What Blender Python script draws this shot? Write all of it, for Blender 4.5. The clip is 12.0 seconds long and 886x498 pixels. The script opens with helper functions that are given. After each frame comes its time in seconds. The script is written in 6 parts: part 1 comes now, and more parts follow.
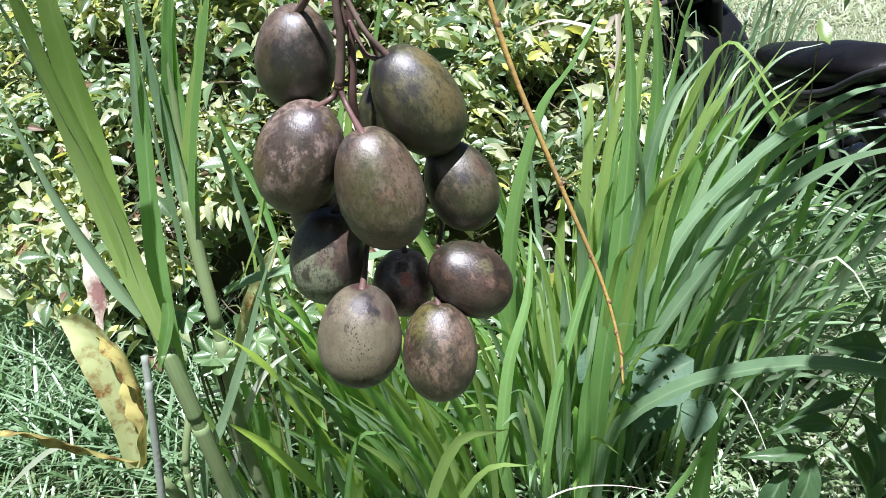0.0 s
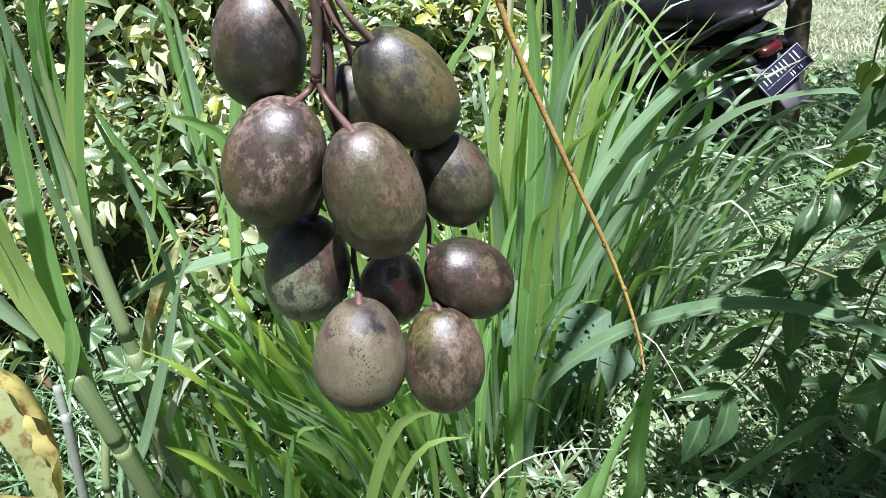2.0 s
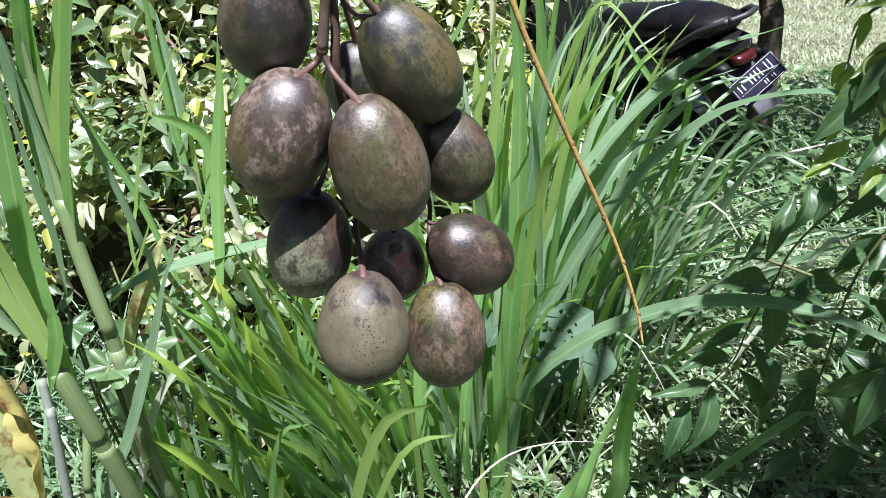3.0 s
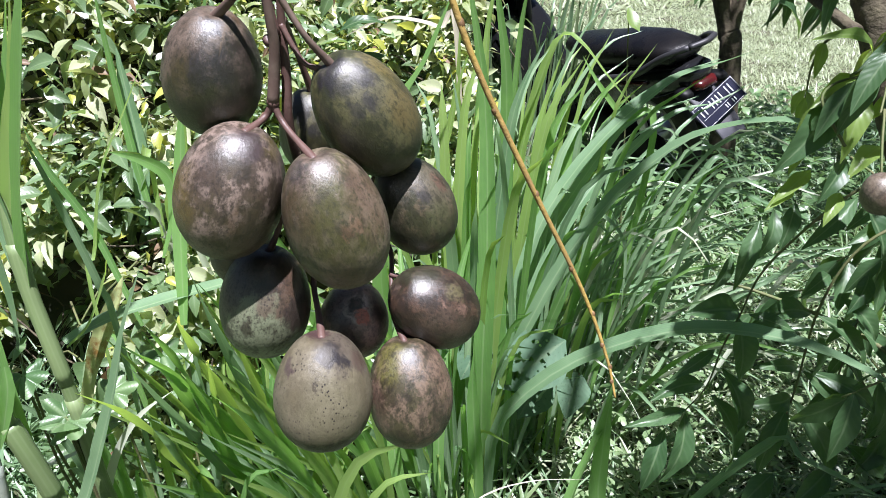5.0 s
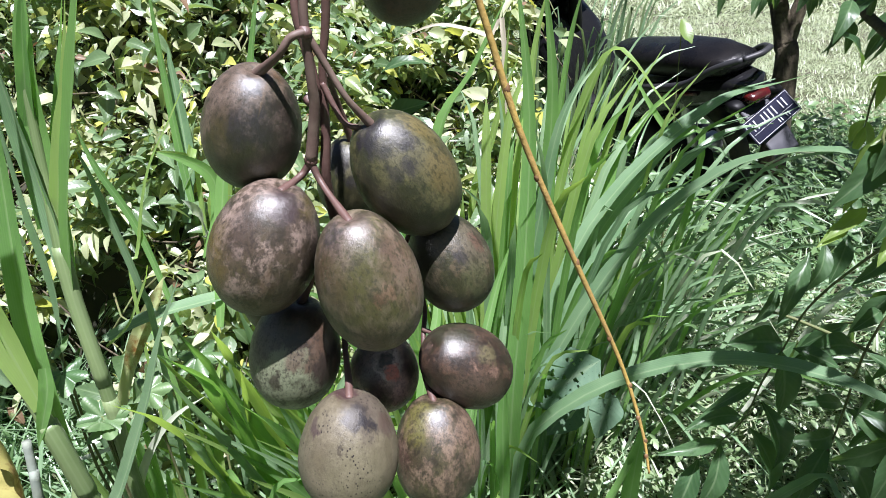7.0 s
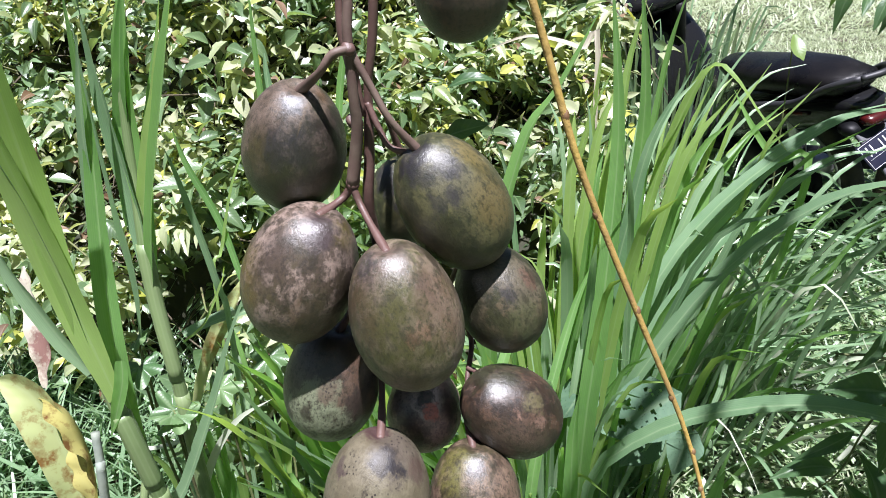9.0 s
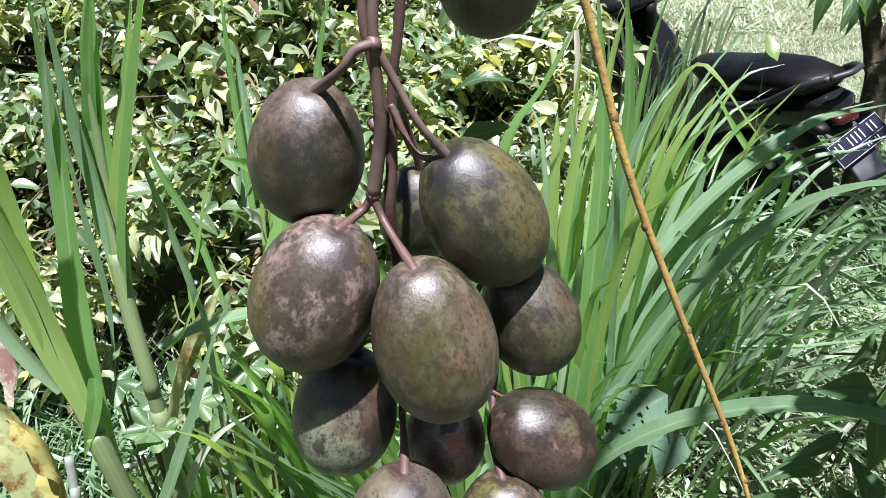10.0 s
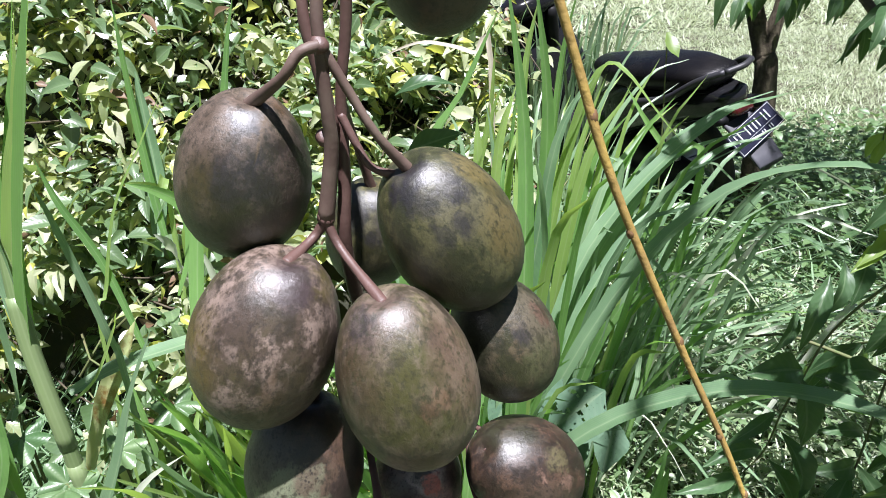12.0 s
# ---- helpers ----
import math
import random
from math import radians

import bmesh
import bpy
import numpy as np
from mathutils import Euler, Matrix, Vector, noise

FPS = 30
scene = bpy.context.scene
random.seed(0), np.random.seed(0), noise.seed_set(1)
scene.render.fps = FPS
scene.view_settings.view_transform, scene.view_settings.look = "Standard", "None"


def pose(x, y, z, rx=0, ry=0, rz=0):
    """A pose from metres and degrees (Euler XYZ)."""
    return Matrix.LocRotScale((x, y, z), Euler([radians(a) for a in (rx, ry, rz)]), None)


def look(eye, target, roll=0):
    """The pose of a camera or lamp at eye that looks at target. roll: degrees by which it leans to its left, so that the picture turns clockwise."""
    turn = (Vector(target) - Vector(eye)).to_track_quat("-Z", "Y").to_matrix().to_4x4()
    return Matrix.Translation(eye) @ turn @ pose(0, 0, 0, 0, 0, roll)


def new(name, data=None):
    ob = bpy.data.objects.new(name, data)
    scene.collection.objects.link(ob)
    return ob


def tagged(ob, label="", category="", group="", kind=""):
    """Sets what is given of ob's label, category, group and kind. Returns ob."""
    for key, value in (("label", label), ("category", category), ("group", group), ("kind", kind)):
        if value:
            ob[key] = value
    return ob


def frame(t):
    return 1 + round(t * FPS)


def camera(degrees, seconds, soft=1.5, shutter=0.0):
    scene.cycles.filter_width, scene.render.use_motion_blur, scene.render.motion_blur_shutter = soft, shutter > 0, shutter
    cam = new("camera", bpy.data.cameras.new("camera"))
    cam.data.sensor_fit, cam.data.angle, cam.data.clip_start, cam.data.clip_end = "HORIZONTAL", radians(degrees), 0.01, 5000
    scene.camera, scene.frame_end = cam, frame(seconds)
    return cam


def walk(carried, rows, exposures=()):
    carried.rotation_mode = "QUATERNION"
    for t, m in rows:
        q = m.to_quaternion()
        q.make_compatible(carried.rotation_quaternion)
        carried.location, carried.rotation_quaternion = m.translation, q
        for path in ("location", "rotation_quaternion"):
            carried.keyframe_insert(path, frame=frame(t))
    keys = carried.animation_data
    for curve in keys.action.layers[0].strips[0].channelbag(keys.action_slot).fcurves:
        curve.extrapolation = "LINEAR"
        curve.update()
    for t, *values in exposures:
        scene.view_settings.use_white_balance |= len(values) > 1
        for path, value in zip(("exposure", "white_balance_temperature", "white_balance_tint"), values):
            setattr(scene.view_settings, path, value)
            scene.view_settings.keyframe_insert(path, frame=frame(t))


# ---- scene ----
cam = camera(65.50, 12.0, soft=0.7)
PATH = [
    (0, (0.0000, 0.0000, 1.3000), (-0.3573, 1.7800, 0.4610), -2.73),
    (0.5, (-0.0338, 0.0327, 1.3048), (-0.3115, 1.8046, 0.4199), -3.12),
    (1, (-0.0493, 0.0296, 1.3094), (-0.1900, 1.8028, 0.3950), -4.08),
    (1.5, (-0.0708, 0.0456, 1.3085), (-0.0682, 1.8090, 0.3649), -2.72),
    (2, (-0.0673, 0.0351, 1.3054), (-0.0935, 1.7972, 0.3598), -3.49),
    (2.5, (-0.0734, 0.0228, 1.2932), (-0.0923, 1.7775, 0.3336), -3.28),
    (3, (-0.0817, 0.0225, 1.2914), (-0.0417, 1.7953, 0.3664), -2.55),
    (3.2, (-0.0834, 0.0183, 1.2930), (-0.0175, 1.7961, 0.3792), -2.61),
    (4.8, (-0.0779, 0.0416, 1.3007), (0.0608, 1.8368, 0.4300), -2.63),
    (5, (-0.0750, 0.0430, 1.2985), (0.0503, 1.8415, 0.4326), -2.66),
    (5.5, (-0.0803, 0.0457, 1.3065), (0.0756, 1.8554, 0.4694), -1.69),
    (6, (-0.0762, 0.0527, 1.3076), (0.0828, 1.8522, 0.4494), -2.00),
    (6.5, (-0.0710, 0.0569, 1.3160), (0.0500, 1.8572, 0.4533), -2.07),
    (7, (-0.0717, 0.0653, 1.3242), (-0.0563, 1.8647, 0.4513), -1.47),
    (7.5, (-0.0618, 0.0920, 1.3343), (-0.2037, 1.8859, 0.4614), -2.69),
    (7.7, (-0.0539, 0.0993, 1.3296), (-0.2884, 1.8750, 0.4397), -2.76),
    (9.3, (-0.0539, 0.0940, 1.3199), (-0.2754, 1.8944, 0.4776), -1.05),
    (9.5, (-0.0670, 0.1136, 1.3154), (-0.2556, 1.9087, 0.4540), -0.68),
    (10, (-0.0813, 0.1206, 1.3175), (-0.2312, 1.9271, 0.4724), -1.09),
    (10.5, (-0.0865, 0.1429, 1.3171), (-0.1470, 1.9640, 0.4925), -1.81),
    (11, (-0.1010, 0.1429, 1.3110), (-0.1126, 1.9673, 0.4916), -1.56),
    (11.5, (-0.1048, 0.1521, 1.3155), (-0.0420, 1.9820, 0.5110), -1.93),
    (12, (-0.0996, 0.1501, 1.3101), (-0.0153, 1.9681, 0.4806), -2.22),
]
walk(cam, [(t, look(eye, target, roll)) for t, eye, target, roll in PATH], ((0, 1.49, 6060, 11), (12, 1.49, 6150, 11)))

# ---- world, sun, exposure ----
SUN_DIR = Vector((0.06, -0.33, 0.94)).normalized()
world = bpy.data.worlds.new("sky")
world.use_nodes = True
scene.world = world
sky = world.node_tree.nodes.new("ShaderNodeTexSky")
sky.sky_type, sky.sun_disc = "NISHITA", False
sky.sun_elevation = math.asin(SUN_DIR.z)
sky.sun_rotation = math.atan2(SUN_DIR.x, SUN_DIR.y)
background = world.node_tree.nodes["Background"]
background.inputs["Strength"].default_value = 0.017
world.node_tree.links.new(sky.outputs["Color"], background.inputs["Color"])
sun = new("sun", bpy.data.lights.new("sun", "SUN"))
sun.data.energy, sun.data.angle, sun.data.color = 5.0, radians(0.9), (1.0, 0.955, 1.0)
sun.matrix_world = look(SUN_DIR * 20, (0, 0, 0))


# ---- materials ----
def material(name):
    m = bpy.data.materials.new(name)
    m.use_nodes = True
    nodes, links = m.node_tree.nodes, m.node_tree.links
    nodes.clear()
    out = nodes.new("ShaderNodeOutputMaterial")
    return m, nodes, links, out


def node(nodes, links, kind, inputs=None, operation="", data_type=""):
    n = nodes.new(kind)
    if operation:
        n.operation = operation
    if data_type:
        n.data_type = data_type
    for key, value in (inputs or {}).items():
        if isinstance(value, bpy.types.NodeSocket):
            links.new(value, n.inputs[key])
        else:
            n.inputs[key].default_value = value
    return n


def rgba(c):
    return (c[0], c[1], c[2], 1.0)


def ramp(nodes, links, fac, stops):
    n = nodes.new("ShaderNodeValToRGB")
    links.new(fac, n.inputs["Fac"])
    while len(n.color_ramp.elements) < len(stops):
        n.color_ramp.elements.new(0.5)
    for e, (p, c) in zip(n.color_ramp.elements, stops):
        e.position = p
        e.color = (c, c, c, 1) if isinstance(c, (int, float)) else rgba(c)
    return n.outputs["Color"]


def mix(nodes, links, fac, a, b):
    n = node(nodes, links, "ShaderNodeMix", data_type="RGBA")
    for socket, value in ((n.inputs[0], fac), (n.inputs[6], a), (n.inputs[7], b)):
        if isinstance(value, bpy.types.NodeSocket):
            links.new(value, socket)
        else:
            socket.default_value = value if isinstance(value, float) else rgba(value)
    return n.outputs[2]


def noise_fac(nodes, links, scale, vector=None, detail=4.0, rough=0.55):
    inputs = {"Scale": scale, "Detail": detail, "Roughness": rough}
    if vector is not None:
        inputs["Vector"] = vector
    return node(nodes, links, "ShaderNodeTexNoise", inputs).outputs["Fac"]


def leaf_material(name, dark, light, through_colour, rough=0.4, through_share=0.35, veins="blade", spots=None, dry=None, spec=0.8):
    """A thin leaf: veins by its UV map (x across, y along), light passing through, a colour of its own for each leaf."""
    m, nodes, links, out = material(name)
    uv = node(nodes, links, "ShaderNodeUVMap").outputs["UV"]
    xyz = node(nodes, links, "ShaderNodeSeparateXYZ", {"Vector": uv})
    across, along = xyz.outputs["X"], xyz.outputs["Y"]
    geo = node(nodes, links, "ShaderNodeNewGeometry")
    info = node(nodes, links, "ShaderNodeObjectInfo")
    luck = node(nodes, links, "ShaderNodeMath", {0: geo.outputs["Random Per Island"], 1: info.outputs["Random"]}, operation="ADD")
    luck = node(nodes, links, "ShaderNodeMath", {0: luck.outputs[0]}, operation="FRACT").outputs[0]
    blot = noise_fac(nodes, links, 14.0, geo.outputs["Position"])
    base = mix(nodes, links, luck, dark, light)
    base = mix(nodes, links, ramp(nodes, links, blot, [(0.35, 0.0), (0.7, 0.55)]), base, light)
    middle = node(nodes, links, "ShaderNodeMath", {0: across, 1: 0.5}, operation="SUBTRACT")
    middle = node(nodes, links, "ShaderNodeMath", {0: middle.outputs[0]}, operation="ABSOLUTE").outputs[0]
    rib = ramp(nodes, links, middle, [(0.02, 0.55 if veins == "blade" else 0.4), (0.06, 0.0)])
    pale = tuple(0.6 * l + 0.4 * p for l, p in zip(light, (0.42, 0.5, 0.3)))
    if veins == "blade":
        line = node(nodes, links, "ShaderNodeMath", {0: across, 1: 75.0}, operation="MULTIPLY")
    else:
        slant = node(nodes, links, "ShaderNodeMath", {0: middle, 1: 22.0}, operation="MULTIPLY")
        line = node(nodes, links, "ShaderNodeMath", {0: along, 1: 52.0, 2: slant.outputs[0]}, operation="MULTIPLY_ADD")
        flip = node(nodes, links, "ShaderNodeMath", {0: slant.outputs[0], 1: -2.0}, operation="MULTIPLY")
        line = node(nodes, links, "ShaderNodeMath", {0: line.outputs[0], 1: flip.outputs[0]}, operation="ADD")
    wave = node(nodes, links, "ShaderNodeMath", {0: line.outputs[0]}, operation="SINE").outputs[0]
    stripe = ramp(nodes, links, wave, [(0.0, 0.0), (0.95, 0.16 if veins == "blade" else 0.06)])
    base = mix(nodes, links, stripe, base, pale)
    base = mix(nodes, links, rib, base, pale)
    if dry is not None:
        worn = noise_fac(nodes, links, 22.0, geo.outputs["Position"], 7.0, 0.7)
        base = mix(nodes, links, ramp(nodes, links, worn, [(0.5, 0.0), (0.545, 0.5), (0.57, 0.55), (0.61, 1.0)]), base, dry)
    if spots is not None:
        dots = node(nodes, links, "ShaderNodeTexVoronoi", {"Scale": 160.0, "Vector": geo.outputs["Position"]}).outputs["Distance"]
        base = mix(nodes, links, ramp(nodes, links, dots, [(0.1, 0.7), (0.18, 0.0)]), base, spots)
    bump = node(nodes, links, "ShaderNodeBump", {"Strength": 0.08 if veins == "blade" else 0.06, "Distance": 0.002, "Height": wave})
    skin = node(nodes, links, "ShaderNodeBsdfPrincipled", {"Base Color": base, "Roughness": rough, "IOR": 1.5, "Specular IOR Level": spec, "Normal": bump.outputs["Normal"]})
    glow = mix(nodes, links, 0.75, base, through_colour)
    passing = node(nodes, links, "ShaderNodeBsdfTranslucent", {"Color": glow})
    both = node(nodes, links, "ShaderNodeMixShader", {0: through_share, 1: skin.outputs[0], 2: passing.outputs[0]})
    links.new(both.outputs[0], out.inputs["Surface"])
    return m


def plain_material(name, colour, rough=0.5, metal=0.0, vary=0.25, scale=30.0, bump=0.1, bump_scale=120.0, other=None, coat=0.0, spec=0.5):
    m, nodes, links, out = material(name)
    place = node(nodes, links, "ShaderNodeTexCoord").outputs["Object"]
    spread = noise_fac(nodes, links, scale, place, 6.0, 0.6)
    second = other or tuple(c * (1 - vary) for c in colour)
    base = mix(nodes, links, ramp(nodes, links, spread, [(0.35, 0.0), (0.68, 1.0)]), colour, second)
    fine = noise_fac(nodes, links, bump_scale, place, 5.0, 0.6)
    grit = node(nodes, links, "ShaderNodeBump", {"Strength": bump, "Distance": 0.004, "Height": fine})
    shine = node(nodes, links, "ShaderNodeMapRange", {0: spread, 3: max(0.02, rough - 0.08), 4: min(1.0, rough + 0.12)})
    skin = node(nodes, links, "ShaderNodeBsdfPrincipled", {"Base Color": base, "Roughness": shine.outputs[0], "Metallic": metal,
                "Coat Weight": coat, "Specular IOR Level": spec, "Normal": grit.outputs["Normal"]})
    links.new(skin.outputs[0], out.inputs["Surface"])
    return m


def fruit_skin(name, base, second, zones, turn, r, half, eye_side, scurf=(0.13, 0.1, 0.08), scurf_share=0.5, specks=0.3, dust=0.75, bruises=0.65, gloss=0.85):
    """Skin of a ripening fruit: a mottled base, stains and painted light or shade of the given place (right, up, as the
    camera sees it), size, softness, colour, strength and narrowness, a russet net, dark dust and specks."""
    m, nodes, links, out = material(name)
    tex = node(nodes, links, "ShaderNodeTexCoord")
    info = node(nodes, links, "ShaderNodeObjectInfo")
    p = node(nodes, links, "ShaderNodeVectorMath", {0: tex.outputs["Object"], 1: (1 / r, 1 / r, 1 / half)}, operation="MULTIPLY").outputs[0]
    apart = node(nodes, links, "ShaderNodeVectorMath", {0: info.outputs["Random"], 1: (37.0, 11.0, 53.0)}, operation="MULTIPLY").outputs[0]
    shift = node(nodes, links, "ShaderNodeVectorMath", {0: p, 1: apart}, operation="ADD").outputs[0]
    wide = noise_fac(nodes, links, 1.6, shift, 4.0, 0.55)
    mid = noise_fac(nodes, links, 2.6, shift, 9.0, 0.68)
    fine = noise_fac(nodes, links, 12.0, shift, 6.0, 0.75)
    ripple = node(nodes, links, "ShaderNodeTexNoise", {"Vector": shift, "Scale": 3.0, "Detail": 7.0, "Roughness": 0.7}).outputs["Color"]
    ripple = node(nodes, links, "ShaderNodeVectorMath", {0: ripple, 1: (0.5, 0.5, 0.5)}, operation="SUBTRACT").outputs[0]
    wavy = node(nodes, links, "ShaderNodeVectorMath", {0: ripple, 1: (0.75, 0.75, 0.75), 2: p}, operation="MULTIPLY_ADD").outputs[0]
    wavy = node(nodes, links, "ShaderNodeVectorMath", {0: wavy}, operation="NORMALIZE").outputs[0]
    near = node(nodes, links, "ShaderNodeVectorMath", {0: ripple, 1: (0.16, 0.16, 0.16), 2: p}, operation="MULTIPLY_ADD").outputs[0]
    colour = mix(nodes, links, ramp(nodes, links, wide, [(0.4, 0.0), (0.62, 1.0)]), base, second)
    net = ramp(nodes, links, mid, [(0.47, 0.0), (0.56, scurf_share)])
    colour = mix(nodes, links, net, colour, scurf)
    aside = node(nodes, links, "ShaderNodeVectorMath", {0: shift, 1: (3.1, 1.7, 5.3)}, operation="ADD").outputs[0]
    bruise = noise_fac(nodes, links, 2.1, aside, 6.0, 0.62)
    colour = mix(nodes, links, ramp(nodes, links, bruise, [(0.51, 0.0), (0.6, bruises)]), colour, tuple(0.3 * c for c in second))
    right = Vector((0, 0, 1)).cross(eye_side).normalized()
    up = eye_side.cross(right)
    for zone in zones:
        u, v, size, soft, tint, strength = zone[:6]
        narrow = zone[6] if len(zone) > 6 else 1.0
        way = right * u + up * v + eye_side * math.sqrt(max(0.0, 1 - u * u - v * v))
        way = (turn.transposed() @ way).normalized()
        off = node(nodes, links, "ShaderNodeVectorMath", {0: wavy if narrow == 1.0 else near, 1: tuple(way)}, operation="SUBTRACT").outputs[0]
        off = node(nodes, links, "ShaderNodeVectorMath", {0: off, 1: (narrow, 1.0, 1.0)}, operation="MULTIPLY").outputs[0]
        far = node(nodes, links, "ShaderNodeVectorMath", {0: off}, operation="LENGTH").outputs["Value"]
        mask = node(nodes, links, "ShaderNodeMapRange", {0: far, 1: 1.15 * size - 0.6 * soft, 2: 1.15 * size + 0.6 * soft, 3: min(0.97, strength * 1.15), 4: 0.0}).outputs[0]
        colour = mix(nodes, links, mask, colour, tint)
    colour = mix(nodes, links, ramp(nodes, links, mid, [(0.48, 0.0), (0.63, 0.45 * scurf_share)]), colour, scurf)
    patch = noise_fac(nodes, links, 3.6, aside, 7.0, 0.66)
    colour = mix(nodes, links, ramp(nodes, links, patch, [(0.54, 0.0), (0.62, 0.75 * bruises)]), colour, tuple(0.35 * c for c in second))
    grime = ramp(nodes, links, fine, [(0.38, dust), (0.5, 0.0)])
    colour = mix(nodes, links, grime, colour, tuple(0.35 * c for c in base))
    cells = node(nodes, links, "ShaderNodeTexVoronoi", {"Scale": 15.0, "Vector": shift}).outputs["Distance"]
    dots = ramp(nodes, links, cells, [(0.16, 1.0), (0.32, 0.0)])
    gate = ramp(nodes, links, wide, [(0.47, 0.0), (0.6, specks)])
    both = node(nodes, links, "ShaderNodeMath", {0: dots, 1: gate}, operation="MULTIPLY").outputs[0]
    colour = mix(nodes, links, both, colour, (0.012, 0.009, 0.009))
    dents = node(nodes, links, "ShaderNodeBump", {"Strength": 0.25, "Distance": 0.002, "Height": mid})
    grain = node(nodes, links, "ShaderNodeBump", {"Strength": 0.2, "Distance": 0.001, "Height": fine, "Normal": dents.outputs["Normal"]})
    shine = node(nodes, links, "ShaderNodeMapRange", {0: mid, 1: 0.35, 2: 0.65, 3: 0.36, 4: 0.54})
    skin = node(nodes, links, "ShaderNodeBsdfPrincipled", {"Base Color": colour, "Roughness": shine.outputs[0], "IOR": 1.5, "Specular IOR Level": gloss, "Normal": grain.outputs["Normal"]})
    links.new(skin.outputs[0], out.inputs["Surface"])
    return m


GRASS = leaf_material("tall_grass", (0.085, 0.18, 0.055), (0.17, 0.31, 0.09), (0.32, 0.64, 0.08), 0.32, 0.5)
GRASS_PALE = leaf_material("tall_grass_pale", (0.1, 0.19, 0.095), (0.23, 0.34, 0.19), (0.27, 0.46, 0.17), 0.36, 0.36)
# brighter copy of the tall grass, sunlight painted into the blade colour
GRASS_SUN = leaf_material("sun_painted_grass", (0.17, 0.28, 0.07), (0.28, 0.4, 0.12), (0.46, 0.68, 0.08), 0.38, 0.52)
WHITISH = leaf_material("whitish_grass", (0.34, 0.4, 0.26), (0.52, 0.55, 0.44), (0.5, 0.56, 0.36), 0.4, 0.4)
CANE = leaf_material("grass_cane", (0.11, 0.17, 0.06), (0.22, 0.28, 0.13), (0.36, 0.48, 0.14), 0.4, 0.2)
STRAW = leaf_material("dry_straw", (0.27, 0.23, 0.16), (0.4, 0.36, 0.28), (0.5, 0.42, 0.3), 0.6, 0.25)
VINE = leaf_material("vine_leaf", (0.02, 0.05, 0.015), (0.15, 0.23, 0.11), (0.32, 0.46, 0.08), 0.34, 0.32, veins="net", spec=1.0)
# young yellow-green leaves; the near-white end paints the sun's glare on them
VINE_YOUNG_GLARE = leaf_material("young_vine_leaf_glare", (0.17, 0.24, 0.07), (0.52, 0.54, 0.36), (0.56, 0.62, 0.15), 0.36, 0.45, veins="net", spec=1.0)
VINE_YELLOW = leaf_material("yellow_vine_leaf", (0.3, 0.34, 0.05), (0.5, 0.5, 0.12), (0.55, 0.58, 0.08), 0.4, 0.45, veins="net")
VINE_DEAD = leaf_material("dead_vine_leaf", (0.09, 0.05, 0.025), (0.17, 0.1, 0.05), (0.2, 0.1, 0.04), 0.6, 0.25, veins="net")
HERB = leaf_material("herb_leaf", (0.04, 0.1, 0.035), (0.13, 0.21, 0.085), (0.22, 0.38, 0.09), 0.38, 0.3, veins="net")
# lightened herb leaf: the sun on the open ground is in its colour
WEED = leaf_material("sun_painted_weed", (0.085, 0.16, 0.06), (0.28, 0.36, 0.19), (0.3, 0.46, 0.12), 0.38, 0.35, veins="net")
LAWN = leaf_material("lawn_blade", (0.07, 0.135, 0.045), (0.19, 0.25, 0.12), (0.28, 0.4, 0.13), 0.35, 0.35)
# paler copy of the lawn blade: full sunlight is put into its colour
LAWN_SUN = leaf_material("sun_painted_lawn", (0.22, 0.29, 0.15), (0.42, 0.46, 0.31), (0.46, 0.52, 0.28), 0.4, 0.35)
LEAFLET = leaf_material("tree_leaflet", (0.03, 0.07, 0.028), (0.065, 0.125, 0.05), (0.2, 0.36, 0.04), 0.4, 0.3, veins="net", spec=0.5)
# lighter copy of the leaflet; its colour imitates sun shining through
LEAFLET_SUN = leaf_material("sun_painted_leaflet", (0.1, 0.18, 0.04), (0.22, 0.32, 0.08), (0.45, 0.6, 0.06), 0.4, 0.5, veins="net")
DYING = leaf_material("dying_leaf", (0.24, 0.31, 0.09), (0.4, 0.44, 0.2), (0.46, 0.52, 0.14), 0.5, 0.4, veins="net", dry=(0.18, 0.08, 0.025), spec=0.4)
ROTTEN = leaf_material("rotten_leaf", (0.28, 0.26, 0.06), (0.42, 0.38, 0.13), (0.48, 0.42, 0.1), 0.5, 0.35, veins="net", dry=(0.13, 0.05, 0.02), spec=0.4)
SHRIVELLED = leaf_material("shrivelled_leaf", (0.42, 0.36, 0.27), (0.5, 0.45, 0.36), (0.5, 0.42, 0.32), 0.6, 0.2, dry=(0.2, 0.1, 0.085))
BROAD = leaf_material("broad_leaf", (0.07, 0.13, 0.08), (0.11, 0.18, 0.11), (0.16, 0.3, 0.09), 0.7, 0.25, veins="net", spec=0.25, spots=(0.01, 0.012, 0.008))
STEM = plain_material("fruit_stalk", (0.075, 0.042, 0.034), 0.5, vary=0.4, scale=90, bump=0.12, bump_scale=300, other=(0.1, 0.055, 0.045))
STEM_GREY = plain_material("old_stalk", (0.12, 0.085, 0.065), 0.6, scale=90, bump=0.08, bump_scale=300, other=(0.085, 0.05, 0.04))
ORANGE = plain_material("orange_stalk", (0.32, 0.225, 0.055), 0.45, scale=60, bump=0.3, bump_scale=250, other=(0.22, 0.14, 0.05))
STUB = plain_material("dry_cane", (0.2, 0.23, 0.19), 0.7, scale=50, bump=0.3, other=(0.2, 0.22, 0.17))
KNOT = plain_material("leaf_scar", (0.16, 0.09, 0.035), 0.6, scale=200, bump=0.3, other=(0.1, 0.05, 0.02))
